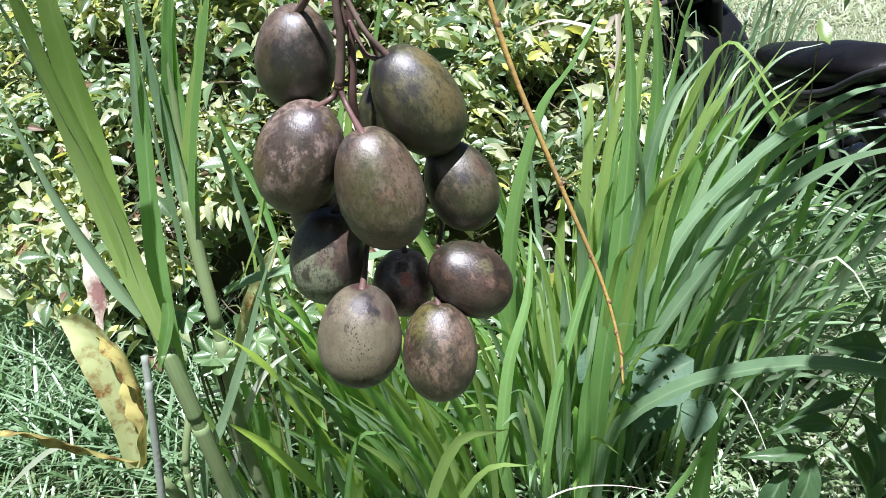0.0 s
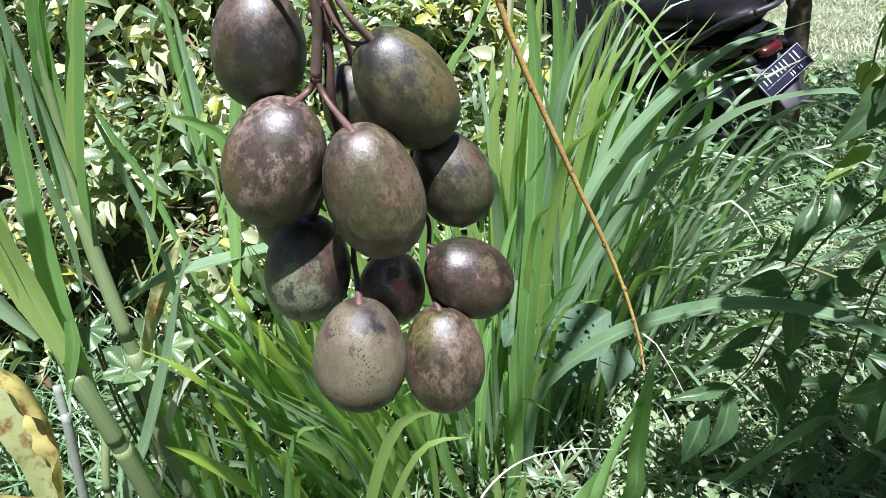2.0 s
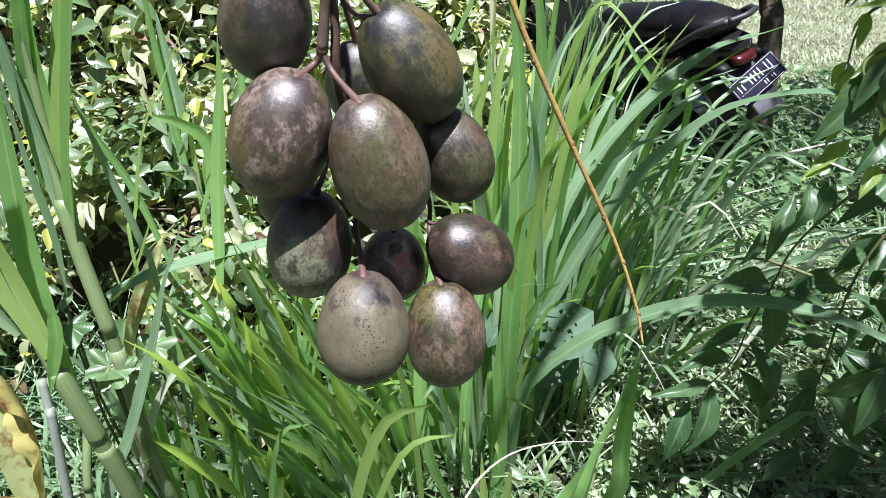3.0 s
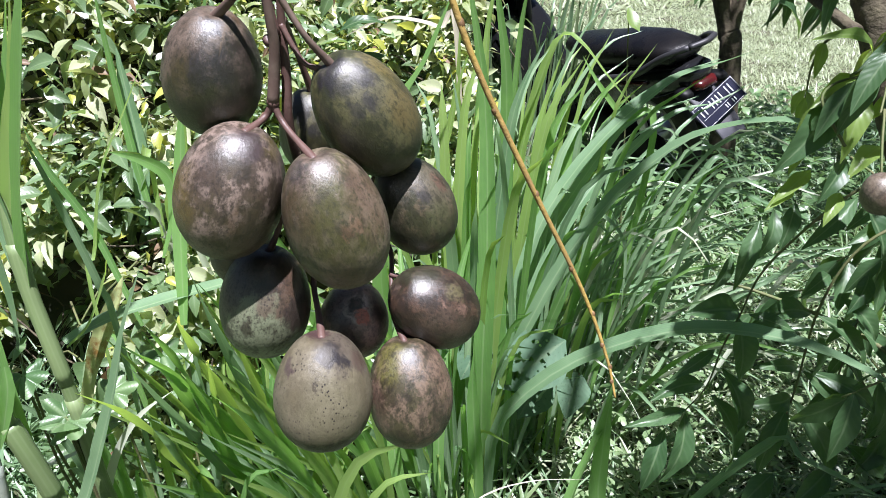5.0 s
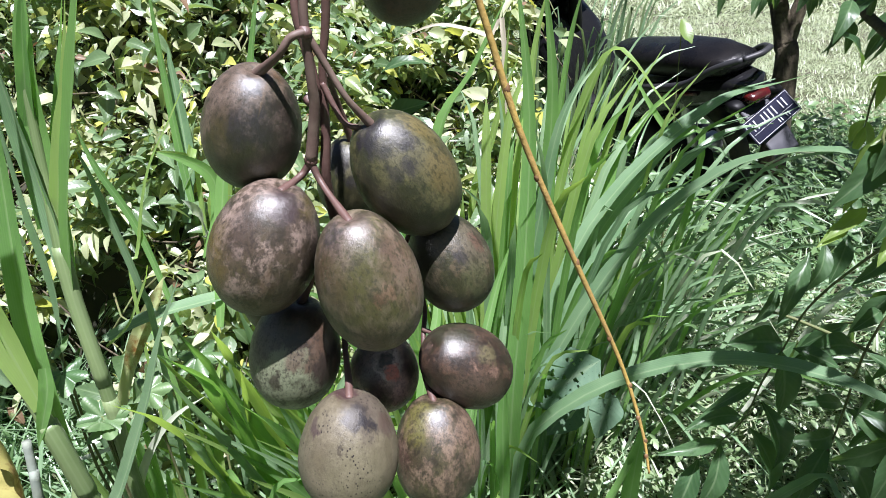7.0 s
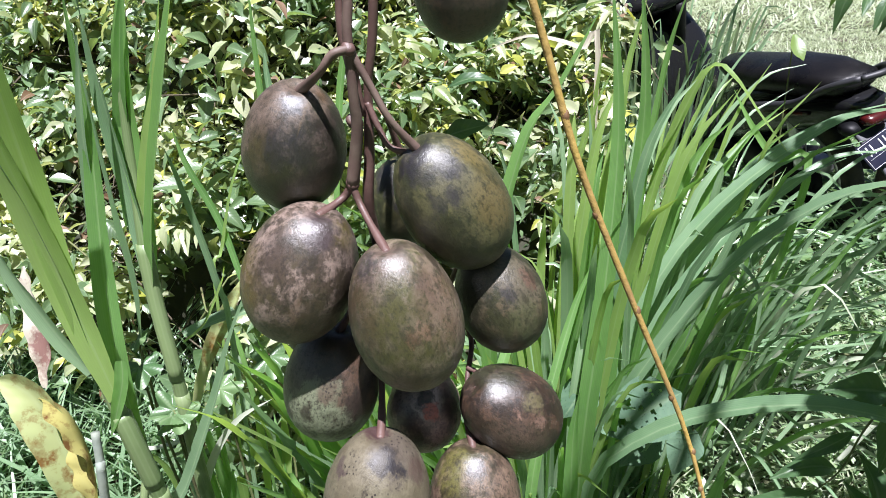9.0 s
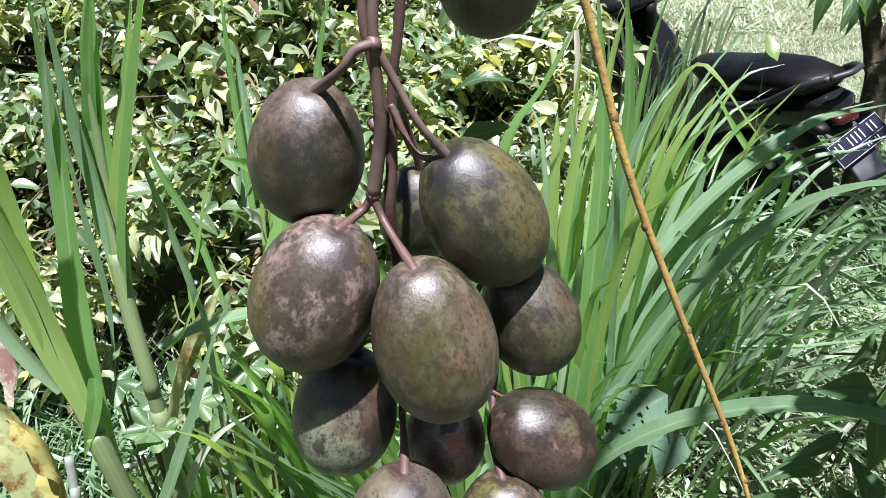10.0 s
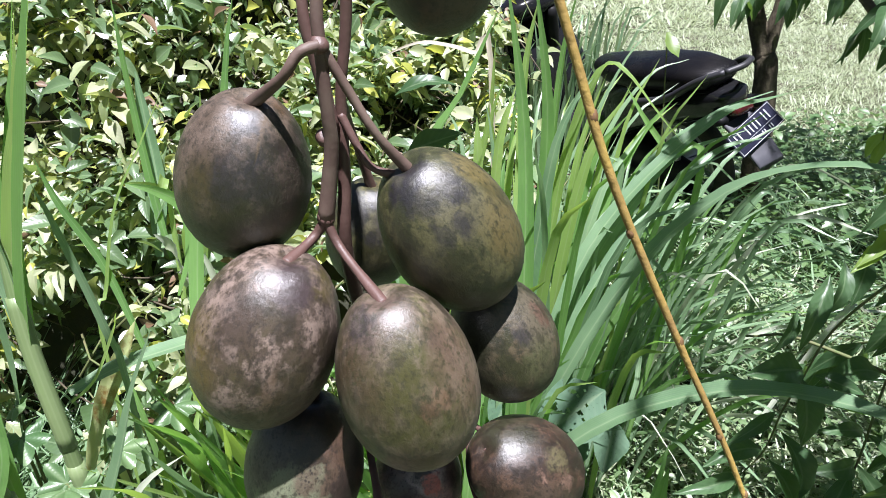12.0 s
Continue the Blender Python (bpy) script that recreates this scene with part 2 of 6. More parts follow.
BARK = plain_material("bark", (0.045, 0.033, 0.02), 0.85, scale=35, bump=1.0, bump_scale=90, other=(0.1, 0.085, 0.05))
TWIG = plain_material("twig", (0.12, 0.11, 0.05), 0.7, scale=60, bump=0.3, other=(0.08, 0.12, 0.03))
SOIL = plain_material("soil", (0.05, 0.04, 0.025), 0.95, scale=3, bump=0.9, bump_scale=40, other=(0.05, 0.075, 0.02))
HEDGE_SHADE = plain_material("hedge_inner_shade", (0.022, 0.026, 0.012), 0.9, scale=12, bump=1.0, bump_scale=30, other=(0.035, 0.03, 0.018))
PLASTIC = plain_material("black_plastic", (0.004, 0.004, 0.005), 0.5, scale=6, bump=0.05, other=(0.008, 0.008, 0.008), spec=0.2)
PAINT = plain_material("black_paint", (0.008, 0.008, 0.01), 0.12, scale=5, bump=0.02, other=(0.01, 0.01, 0.01), coat=0.35, spec=0.25)
VINYL = plain_material("seat_vinyl", (0.004, 0.004, 0.005), 0.27, scale=8, bump=0.25, bump_scale=400, other=(0.009, 0.008, 0.008), spec=0.22)
GREY_PLASTIC = plain_material("grey_plastic", (0.02, 0.02, 0.024), 0.5, scale=10, bump=0.1, other=(0.02, 0.02, 0.02))
FLAP = plain_material("mud_flap", (0.05, 0.05, 0.06), 0.6, scale=10, bump=0.1, other=(0.035, 0.035, 0.04))
RUBBER = plain_material("tyre_rubber", (0.015, 0.015, 0.015), 0.85, scale=20, bump=0.4, other=(0.05, 0.042, 0.032))
METAL = plain_material("alloy", (0.5, 0.5, 0.52), 0.35, 0.9, scale=20, bump=0.1, other=(0.3, 0.29, 0.27))
RED = plain_material("red_lens", (0.06, 0.005, 0.005), 0.2, scale=20, bump=0.03, other=(0.025, 0.004, 0.004), coat=0.2)
PLATE = plain_material("plate_black", (0.006, 0.007, 0.02), 0.75, scale=15, bump=0.05, other=(0.01, 0.011, 0.024), spec=0.2)
MARKS = plain_material("plate_white", (0.7, 0.72, 0.74), 0.5, scale=40, bump=0.05, other=(0.5, 0.5, 0.5))


# ---- mesh helpers ----
def thing(name, label, category, group="", kind="", place=(0, 0, 0)):
    ob = new(name)
    ob.location = place
    ob.empty_display_size = 0.05
    return tagged(ob, label, category, group, kind)


def link(name, mesh, mat, parent=None, label="", smooth=True):
    mesh.materials.append(mat)
    if smooth:
        mesh.shade_smooth()
    ob = new(name, mesh)
    if parent is not None:
        bpy.context.view_layer.update()
        ob.parent = parent
        ob.matrix_parent_inverse = parent.matrix_world.inverted()
    if label:
        ob["label"] = label
    return ob


def part(name, bm, mat, parent=None, label="", smooth=True):
    mesh = bpy.data.meshes.new(name)
    bm.to_mesh(mesh)
    bm.free()
    return link(name, mesh, mat, parent, label, smooth)


def grid_mesh(name, verts, rows, cols, uvs=None):
    """A mesh from rows x cols points."""
    v = np.asarray(verts, float).reshape(-1, 3)
    faces = [(r * cols + c, r * cols + c + 1, (r + 1) * cols + c + 1, (r + 1) * cols + c) for r in range(rows - 1) for c in range(cols - 1)]
    mesh = bpy.data.meshes.new(name)
    mesh.from_pydata(v.tolist(), [], faces)
    if uvs is not None:
        layer = mesh.uv_layers.new()
        flat = np.asarray(uvs, float).reshape(-1, 2)[np.array(faces).ravel()]
        layer.data.foreach_set("uv", flat.ravel())
    return mesh


def spline(points, n):
    """n points on a smooth curve through the given ones."""
    p = [np.array(q, float) for q in points]
    if len(p) == 2:
        return np.array([p[0] + (p[1] - p[0]) * k / (n - 1) for k in range(n)])
    p = [2 * p[0] - p[1]] + p + [2 * p[-1] - p[-2]]
    spans = len(p) - 3
    out = []
    for k in range(n):
        s = k / (n - 1) * spans
        i = min(int(s), spans - 1)
        t = s - i
        a, b, c, d = p[i:i + 4]
        out.append(0.5 * (2 * b + (c - a) * t + (2 * a - 5 * b + 4 * c - d) * t * t + (3 * b - a - 3 * c + d) * t ** 3))
    return np.array(out)


def unit(v):
    return v / max(1e-9, np.linalg.norm(v))


def ribbon_mesh(name, points, width, face=(0, -0.9, 0.45), turn=0.0, turn_end=None, fold=0.18, n=14, belly=0.35, base=0.45, wave=0.0, seed=0):
    """A grass blade along points: narrow at the foot, widest at belly, pointed, folded along its rib."""
    c = spline(points, n)
    face = np.array(face, float)
    turn_end = turn if turn_end is None else turn_end
    rnd = random.Random(seed)
    phase = rnd.uniform(0, 6.28)
    verts, uvs = [], []
    for k in range(n):
        t = k / (n - 1)
        tangent = unit(c[min(k + 1, n - 1)] - c[max(k - 1, 0)])
        side = unit(np.cross(tangent, face))
        up = np.cross(side, tangent)
        a = radians(turn + (turn_end - turn) * t)
        side, up = side * math.cos(a) + up * math.sin(a), up * math.cos(a) - side * math.sin(a)
        if t < belly:
            w = base + (1 - base) * math.sin(t / belly * math.pi / 2)
        else:
            w = max(0.02, 1 - ((t - belly) / (1 - belly)) ** 2.2)
        w *= width / 2
        ripple = wave * width * (math.sin(9 * t + phase) + 0.5 * math.sin(31 * t + 2 * phase))
        for j in (-1, -0.5, 0, 0.5, 1):
            verts.append(c[k] + side * w * j + up * (fold * w * (abs(j) ** 1.3 - 0.4) + ripple * j))
            uvs.append((0.5 + 0.5 * j, t))
    return grid_mesh(name, verts, n, 5, uvs)


def tube_mesh(name, points, radii, n=16, sides=8, bumps=0.0, seed=0, ellipse=1.0):
    """A tapered round rod along points, closed at both ends."""
    c = spline(points, n)
    r = np.interp(np.linspace(0, 1, n), np.linspace(0, 1, len(radii)), radii)
    rnd = random.Random(seed)
    verts, faces = [], []
    side = None
    for k in range(n):
        tangent = unit(c[min(k + 1, n - 1)] - c[max(k - 1, 0)])
        ref = np.array((0.3, -1, 0.2)) if side is None else np.cross(side, tangent)
        side = unit(np.cross(tangent, ref)) if side is None else unit(side - tangent * (side @ tangent))
        other = np.cross(tangent, side)
        for s in range(sides):
            a = 2 * math.pi * s / sides
            q = r[k] * (1 + rnd.uniform(-bumps, bumps))
            verts.append(c[k] + side * q * math.cos(a) + other * q * ellipse * math.sin(a))
    for k in range(n - 1):
        for s in range(sides):
            a, b = k * sides + s, k * sides + (s + 1) % sides
            faces.append((a, b, b + sides, a + sides))
    faces.append(tuple(range(sides))[::-1])
    faces.append(tuple(range((n - 1) * sides, n * sides)))
    mesh = bpy.data.meshes.new(name)
    mesh.from_pydata([tuple(v) for v in verts], [], faces)
    fibre = [((i % sides) / sides, (i // sides) / (n - 1)) for face in faces for i in face]
    mesh.uv_layers.new().data.foreach_set("uv", np.array(fibre).ravel())
    return mesh


def leaf_form(rows=6, cols=5, length=1.0, width=0.5, widest=0.4, droop=0.25, fold=0.2, tip=1.4):
    """Points, faces and UVs of one leaf along +x, its upper side to +z."""
    verts, uvs = [], []
    for r in range(rows):
        t = r / (rows - 1)
        w = math.sin(math.pi * min(1, t / (2 * widest))) if t < widest else (1 - ((t - widest) / (1 - widest)) ** tip) ** 0.9
        w = max(w, 0.03) * width / 2
        for c in range(cols):
            j = 2 * c / (cols - 1) - 1
            verts.append((t * length, j * w, fold * w * abs(j) - droop * length * t * t))
            uvs.append((0.5 + 0.5 * j, t))
    faces = [(r * cols + c, (r + 1) * cols + c, (r + 1) * cols + c + 1, r * cols + c + 1) for r in range(rows - 1) for c in range(cols - 1)]
    return np.array(verts), np.array(faces), np.array(uvs)


def strew(name, form, places, frames, sizes, mat, parent=None, label=""):
    """Many copies of one leaf form joined into one mesh. frames: N x 3 x 3, with the leaf's axes as columns."""
    verts, faces, uvs = form
    n, k = len(places), len(verts)
    v = np.einsum("nij,kj->nki", frames, verts) * np.asarray(sizes)[:, None, None] + np.asarray(places)[:, None, :]
    f = faces[None] + (np.arange(n) * k)[:, None, None]
    mesh = bpy.data.meshes.new(name)
    f = f.reshape(-1, 4)
    mesh.vertices.add(n * k)
    mesh.vertices.foreach_set("co", v.ravel())
    mesh.loops.add(f.size)
    mesh.loops.foreach_set("vertex_index", f.ravel())
    mesh.polygons.add(len(f))
    mesh.polygons.foreach_set("loop_start", np.arange(0, f.size, 4))
    layer = mesh.uv_layers.new()
    layer.data.foreach_set("uv", np.tile(uvs[faces.ravel()], (n, 1)).ravel())
    mesh.update(calc_edges=True)
    return link(name, mesh, mat, parent, label)


def frames_from(heading, tilt, roll):
    """Leaf axes from arrays of heading, tilt of the tip (up positive) and roll, in radians."""
    ch, sh, ct, st, cr, sr = np.cos(heading), np.sin(heading), np.cos(tilt), np.sin(tilt), np.cos(roll), np.sin(roll)
    x = np.stack([ch * ct, sh * ct, st], 1)
    y0 = np.stack([-sh, ch, np.zeros_like(ch)], 1)
    z0 = np.cross(x, y0)
    y = y0 * cr[:, None] + z0 * sr[:, None]
    return np.stack([x, y, np.cross(x, y)], 2)


# ---- ground ----
def ground_height(x, y):
    return 0.025 * math.sin(1.7 * x + 0.6) * math.cos(1.3 * y) + 0.02 * math.sin(0.6 * y + 0.4 * x)


def build_ground():
    steps = [-60, -30, -14, -8] + [-5 + 0.25 * k for k in range(53)] + [10, 14, 22, 40, 80]
    ys = [-60, -20, -8, -4] + [-2 + 0.25 * k for k in range(57)] + [14, 18, 25, 40, 80, 160]
    verts = [(x, y, ground_height(x, y) + 0.012 * random.uniform(-1, 1)) for y in ys for x in steps]
    ob = link("ground", grid_mesh("ground", verts, len(ys), len(steps)), SOIL)
    tagged(ob, "dark soil under weeds and lawn grass", "ground", kind="structure")


build_ground()
rng = np.random.default_rng(7)


def strew_ground(name, form, n, box, sizes, tilt, mat, label, category, keep=None, lift=0.0):
    x = rng.uniform(box[0], box[1], n)
    y = rng.uniform(box[2], box[3], n)
    if keep is not None:
        ok = keep(x, y)
        x, y = x[ok], y[ok]
    n = len(x)
    z = 0.025 * np.sin(1.7 * x + 0.6) * np.cos(1.3 * y) + 0.02 * np.sin(0.6 * y + 0.4 * x) - 0.004 + rng.uniform(0, lift, n) if lift else \
        0.025 * np.sin(1.7 * x + 0.6) * np.cos(1.3 * y) + 0.02 * np.sin(0.6 * y + 0.4 * x) - 0.006
    fr = frames_from(rng.uniform(0, 6.283, n), rng.uniform(tilt[0], tilt[1], n), rng.uniform(-0.6, 0.6, n))
    ob = strew(name, form, np.stack([x, y, z], 1), fr, rng.uniform(sizes[0], sizes[1], n), mat)
    tagged(ob, label, category, kind="stuff")


def off_hedge(x, y):
    return ~((x < 0.25) & (y > 1.75 + 0.1 * np.sin(3 * x) + 0.35 * np.maximum(0, -0.9 - x)))


LAWN_FORM = leaf_form(4, 2, 1.0, 0.11, 0.3, 0.4, 0.0, 1.6)
BLADE_FORM = leaf_form(5, 3, 1.0, 0.06, 0.35, 0.35, 0.25, 1.6)
THIN_FORM = leaf_form(5, 3, 1.0, 0.03, 0.35, 0.45, 0.25, 1.6)
HERB_FORM = leaf_form(5, 3, 1.0, 0.55, 0.4, 0.25, 0.25, 1.5)
strew_ground("ground_herbs", HERB_FORM, 14000, (-2.2, 2.6, 0.6, 3.6), (0.014, 0.045), (-0.3, 0.6), HERB,
             "small broad-leaved weeds covering the shaded ground", "weeds", off_hedge, 0.1)
strew_ground("sunny_weeds", HERB_FORM, 6000, (0.27, 1.2, 1.0, 2.5), (0.012, 0.034), (-0.5, 0.9), WEED,
             "small weeds painted sunlit between the grass clump and the tree", "weeds", None, 0.16)
strew_ground("short_grass", BLADE_FORM, 16000, (-2.4, 3.0, 0.5, 4.2), (0.07, 0.2), (0.5, 1.4), LAWN,
             "short sunlit grass blades among the weeds", "grass", off_hedge)
strew_ground("fine_grass", THIN_FORM, 9000, (-2.4, 3.0, 0.5, 4.2), (0.12, 0.34), (0.2, 1.2), GRASS_PALE,
             "thin pale grass leaves lying over the weeds", "grass", off_hedge)
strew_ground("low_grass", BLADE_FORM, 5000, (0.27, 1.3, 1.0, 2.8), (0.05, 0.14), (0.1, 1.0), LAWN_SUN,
             "thin grass blades painted sunlit between the low weeds", "grass", None, 0.06)
strew_ground("wild_grass", THIN_FORM, 2600, (-2.6, -0.75, 1.15, 2.3), (0.2, 0.45), (0.7, 1.5), GRASS_PALE,
             "thin upright wild grass in front of the hedge", "grass", off_hedge)
strew_ground("tall_weeds", HERB_FORM, 5000, (0.9, 3.2, 2.4, 4.6), (0.03, 0.08), (-0.4, 0.7), HERB,
             "leafy weeds round the parked scooter", "weeds", None, 0.22)
strew_ground("rough_grass", LAWN_FORM, 50000, (-7.0, 7.0, -5.0, 3.2), (0.09, 0.22), (0.2, 1.2), LAWN,
             "rough knee-low grass round the tree", "grass", lambda x, y: (y < 0.5) | (x < -2.2) | (x > 2.8))
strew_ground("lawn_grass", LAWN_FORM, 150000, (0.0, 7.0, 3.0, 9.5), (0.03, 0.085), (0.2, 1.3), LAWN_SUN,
             "mown lawn grass painted pale as in full sun", "lawn")
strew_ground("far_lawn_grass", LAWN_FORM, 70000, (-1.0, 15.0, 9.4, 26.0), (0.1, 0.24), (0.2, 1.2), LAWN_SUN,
             "lawn grass further off, painted pale as if sunlit", "lawn")


# ---- vine-covered hedge ----
def hedge_front(x, z):
    return 1.58 + 0.25 * z + 0.75 * max(0.0, z - 0.45) + 0.35 * max(0.0, -0.9 - x) + 0.16 * math.sin(2.1 * x + 1.0) + 0.1 * math.sin(5.3 * x + 3 * z) + 0.07 * math.sin(9 * x - 5 * z)


def build_hedge():
    hedge = thing("vine_hedge", "hedge bank overgrown with glossy vine leaves, sun glare painted pale", "hedge", place=(-1.5, 2.6, 0))
    cols = [-5.5 + 0.12 * k for k in range(47)]
    rows = [-0.05 + 0.11 * k for k in range(15)]
    # near-black backing behind the leaves stands in for shade in the gaps
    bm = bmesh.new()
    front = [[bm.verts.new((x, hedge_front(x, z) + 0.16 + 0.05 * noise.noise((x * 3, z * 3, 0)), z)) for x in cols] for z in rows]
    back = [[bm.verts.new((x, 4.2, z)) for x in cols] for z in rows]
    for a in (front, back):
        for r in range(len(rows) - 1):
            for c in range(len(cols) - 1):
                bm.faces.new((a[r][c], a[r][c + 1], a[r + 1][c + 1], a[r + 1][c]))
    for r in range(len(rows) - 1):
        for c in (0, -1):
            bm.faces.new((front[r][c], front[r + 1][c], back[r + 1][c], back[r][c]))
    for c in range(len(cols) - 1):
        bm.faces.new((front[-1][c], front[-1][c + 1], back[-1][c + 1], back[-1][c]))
    part("core", bm, HEDGE_SHADE, hedge)
    form = leaf_form(8, 5, 1.0, 0.5, 0.36, 0.32, 0.42, 1.4)
    clumps = 1900
    cx, cz = rng.uniform(-3.4, 0.2, clumps), 0.02 + 1.45 * rng.random(clumps) ** 0.9
    cy = np.array([hedge_front(a, b) for a, b in zip(cx, cz)]) + rng.uniform(-0.2, 0.22, clumps)
    cr = rng.uniform(0.05, 0.19, clumps)
    gaps = np.array([noise.noise((a * 3.2 + 1.24, d * 2.0 + 11.25, c * 4.0 + 29.9)) for a, d, c in zip(cx, cy, cz)])
    keep = (gaps > -0.06) | (rng.random(clumps) < 0.14)
    keep &= (cz > 0.36) | (cx > -0.6) | (rng.random(clumps) < 0.35)
    cx, cy, cz, cr = cx[keep], cy[keep], cz[keep], cr[keep]
    young = rng.random(len(cx)) < 0.6
    for share, mat, low, high, pick in ((36, VINE, 0.018, 0.092, ~young), (34, VINE_YOUNG_GLARE, 0.018, 0.086, young), (14, VINE, 0.018, 0.08, young), (1, VINE_DEAD, 0.03, 0.07, cr > 0), (5, VINE_YELLOW, 0.02, 0.08, young)):
        k = np.repeat(np.nonzero(pick)[0], share)
        n = len(k)
        around, rise = rng.uniform(0, 2 * math.pi, n), np.arcsin(rng.uniform(-0.15, 1.0, n))
        out = np.stack([np.cos(around) * np.cos(rise), np.sin(around) * np.cos(rise), np.sin(rise)], 1)
        at_place = np.stack([cx[k], cy[k], cz[k]], 1) + out * (cr[k] * rng.uniform(0.55, 1.15, n))[:, None]
        at_place[:, 2] = np.maximum(at_place[:, 2], 0.01)
        facing, side = rng.random(n) < 0.3, rng.random(n) < 0.5
        heading = np.where(facing, rng.normal(-math.pi / 2, 0.8, n), np.where(side, 0.0, math.pi) + rng.normal(0, 0.7, n))
        roll = rng.normal(0, 0.5, n) + np.where(facing, 0.0, np.where(side, 0.4, -0.4))
        fr = frames_from(heading, rng.normal(-0.25, 0.45, n), roll)
        strew("foliage", form, at_place, fr, low + (high - low) * rng.random(n) ** 1.7, mat, hedge)["kind"] = "stuff"
    n = 15000
    top_form = leaf_form(4, 3, 1.0, 0.6, 0.36, 0.22, 0.28, 1.5)
    x = rng.uniform(-5.6, 0.15, n)
    y = np.array([hedge_front(a, 1.5) for a in x]) + rng.uniform(-0.1, 2.1, n)
    at_place = np.stack([x, np.minimum(y, 4.3), 1.47 + 0.1 * np.sin(3 * x) * np.cos(2.3 * y) + rng.uniform(-0.02, 0.1, n)], 1)
    fr = frames_from(rng.uniform(0, 6.283, n), rng.normal(-0.2, 0.4, n), rng.normal(0, 0.5, n))
    strew("foliage", top_form, at_place, fr, rng.uniform(0.06, 0.13, n), VINE, hedge)["kind"] = "stuff"
    for k in range(230):
        a = Vector((random.uniform(-2.6, 0.2), 0, random.uniform(0.2, 1.5)))
        pts = []
        for j in range(4):
            q = a + Vector((random.uniform(-0.1, 0.1) + 0.1 * j * (1 if k % 2 else -1), 0, random.uniform(-0.12, 0.12)))
            pts.append((q.x, hedge_front(q.x, q.z) - random.uniform(-0.08, 0.16), q.z))
        link("vine_stem", tube_mesh("vine_stem", pts, (0.0032, 0.0018), 10, 5), TWIG if k % 3 else BARK, hedge)


build_hedge()


# ---- tall grass ----
def blade(parent, points, width, turn=0.0, turn_end=None, mat=None, seed=0, name="blade", n=14, base=0.45, wave=0.04, fold=0.18, belly=0.35, face=(0, -0.9, 0.45)):
    return link(name, ribbon_mesh(name, points, width, face, turn, turn_end, fold, n, belly, base, wave, seed), mat or GRASS, parent)


def random_blades(parent, n, centre, radius, height, spread, width, seed, bias=(0, 0), mats=(GRASS,), stiff=0.5, n_rows=11):
    rnd = random.Random(seed)
    for k in range(n):
        a = rnd.uniform(0, 2 * math.pi)
        d = radius * math.sqrt(rnd.random())
        x, y = centre[0] + d * math.cos(a), centre[1] + d * math.sin(a)
        way = a + rnd.uniform(-0.9, 0.9)
        reach = spread * rnd.uniform(0.25, 1.0)
        lx, ly = math.cos(way) * reach + bias[0], math.sin(way) * reach + bias[1]
        h = height * rnd.uniform(0.55, 1.1)
        droop = h * rnd.uniform(0.0, 0.5) * (1 - stiff)
        z = ground_height(x, y) - 0.01
        pts = [(x, y, z), (x + 0.2 * lx, y + 0.2 * ly, z + 0.45 * h), (x + 0.55 * lx, y + 0.55 * ly, z + 0.85 * h),
               (x + lx, y + ly, z + h - droop)]
        blade(parent, pts, width * rnd.uniform(0.6, 1.15), rnd.uniform(-50, 50), rnd.uniform(-70, 70), rnd.choice(mats), seed * 1000 + k, n=n_rows)


def key_blade(owner, width, turn, mat, *points, rooted=True):
    """One long blade through the given places, led down to the ground beside the middle of its clump."""
    first = points[0]
    if rooted and first[2] > 0.06:
        x, y = (p + 0.35 * (c - p) for p, c in zip(first[:2], owner.location))
        points = ((x, y, ground_height(x, y) - 0.01),) + points
    blade(owner, points, width, turn, turn + 12, mat, round(1e4 * abs(first[0])), n=20, fold=0.36, face=(0, -0.55, 0.85))


grass_clump = thing("grass_clump", "tall clump of broad bright green grass blades growing from the ground", "grass", "tall grass clumps", place=(0.05, 1.3, 0))
key_blade(grass_clump, 0.040, 4, GRASS, (0.075, 1.261, 0.099), (0.076, 1.221, 0.420), (0.097, 1.258, 0.717), (0.106, 1.325, 0.993), (0.078, 1.355, 1.250))
key_blade(grass_clump, 0.036, -8, GRASS, (0.114, 1.295, 0.200), (0.128, 1.323, 0.548), (0.151, 1.363, 0.830), (0.156, 1.378, 1.034), (0.131, 1.388, 1.247))
key_blade(grass_clump, 0.034, 20, GRASS, (-0.106, 1.271, 0.278), (-0.115, 1.265, 0.705), (-0.065, 1.300, 0.965), (-0.002, 1.321, 1.067), (0.060, 1.333, 1.191))
key_blade(grass_clump, 0.020, 30, GRASS, (0.165, 1.448, 0.473), (0.187, 1.494, 0.822), (0.212, 1.519, 1.074), (0.236, 1.509, 1.208))
key_blade(grass_clump, 0.028, -15, GRASS_PALE, (0.102, 1.299, 0.329), (0.115, 1.332, 0.600), (0.142, 1.338, 0.815), (0.169, 1.340, 0.970), (0.226, 1.343, 1.090))
key_blade(grass_clump, 0.022, 10, GRASS_SUN, (0.173, 1.491, 0.447), (0.209, 1.525, 0.770), (0.256, 1.522, 0.976), (0.296, 1.499, 1.069), (0.332, 1.465, 1.052), (0.376, 1.440, 0.994), (0.428, 1.405, 0.928))
key_blade(grass_clump, 0.032, 15, GRASS_PALE, (0.129, 1.310, 0.349), (0.198, 1.358, 0.635), (0.290, 1.402, 0.782), (0.407, 1.427, 0.899), (0.519, 1.437, 0.979), (0.589, 1.411, 1.007), (0.653, 1.384, 1.034))
key_blade(grass_clump, 0.026, 0, GRASS_PALE, (0.146, 1.332, 0.299), (0.214, 1.364, 0.546), (0.336, 1.424, 0.732), (0.460, 1.473, 0.826), (0.558, 1.508, 0.886), (0.666, 1.518, 0.900))
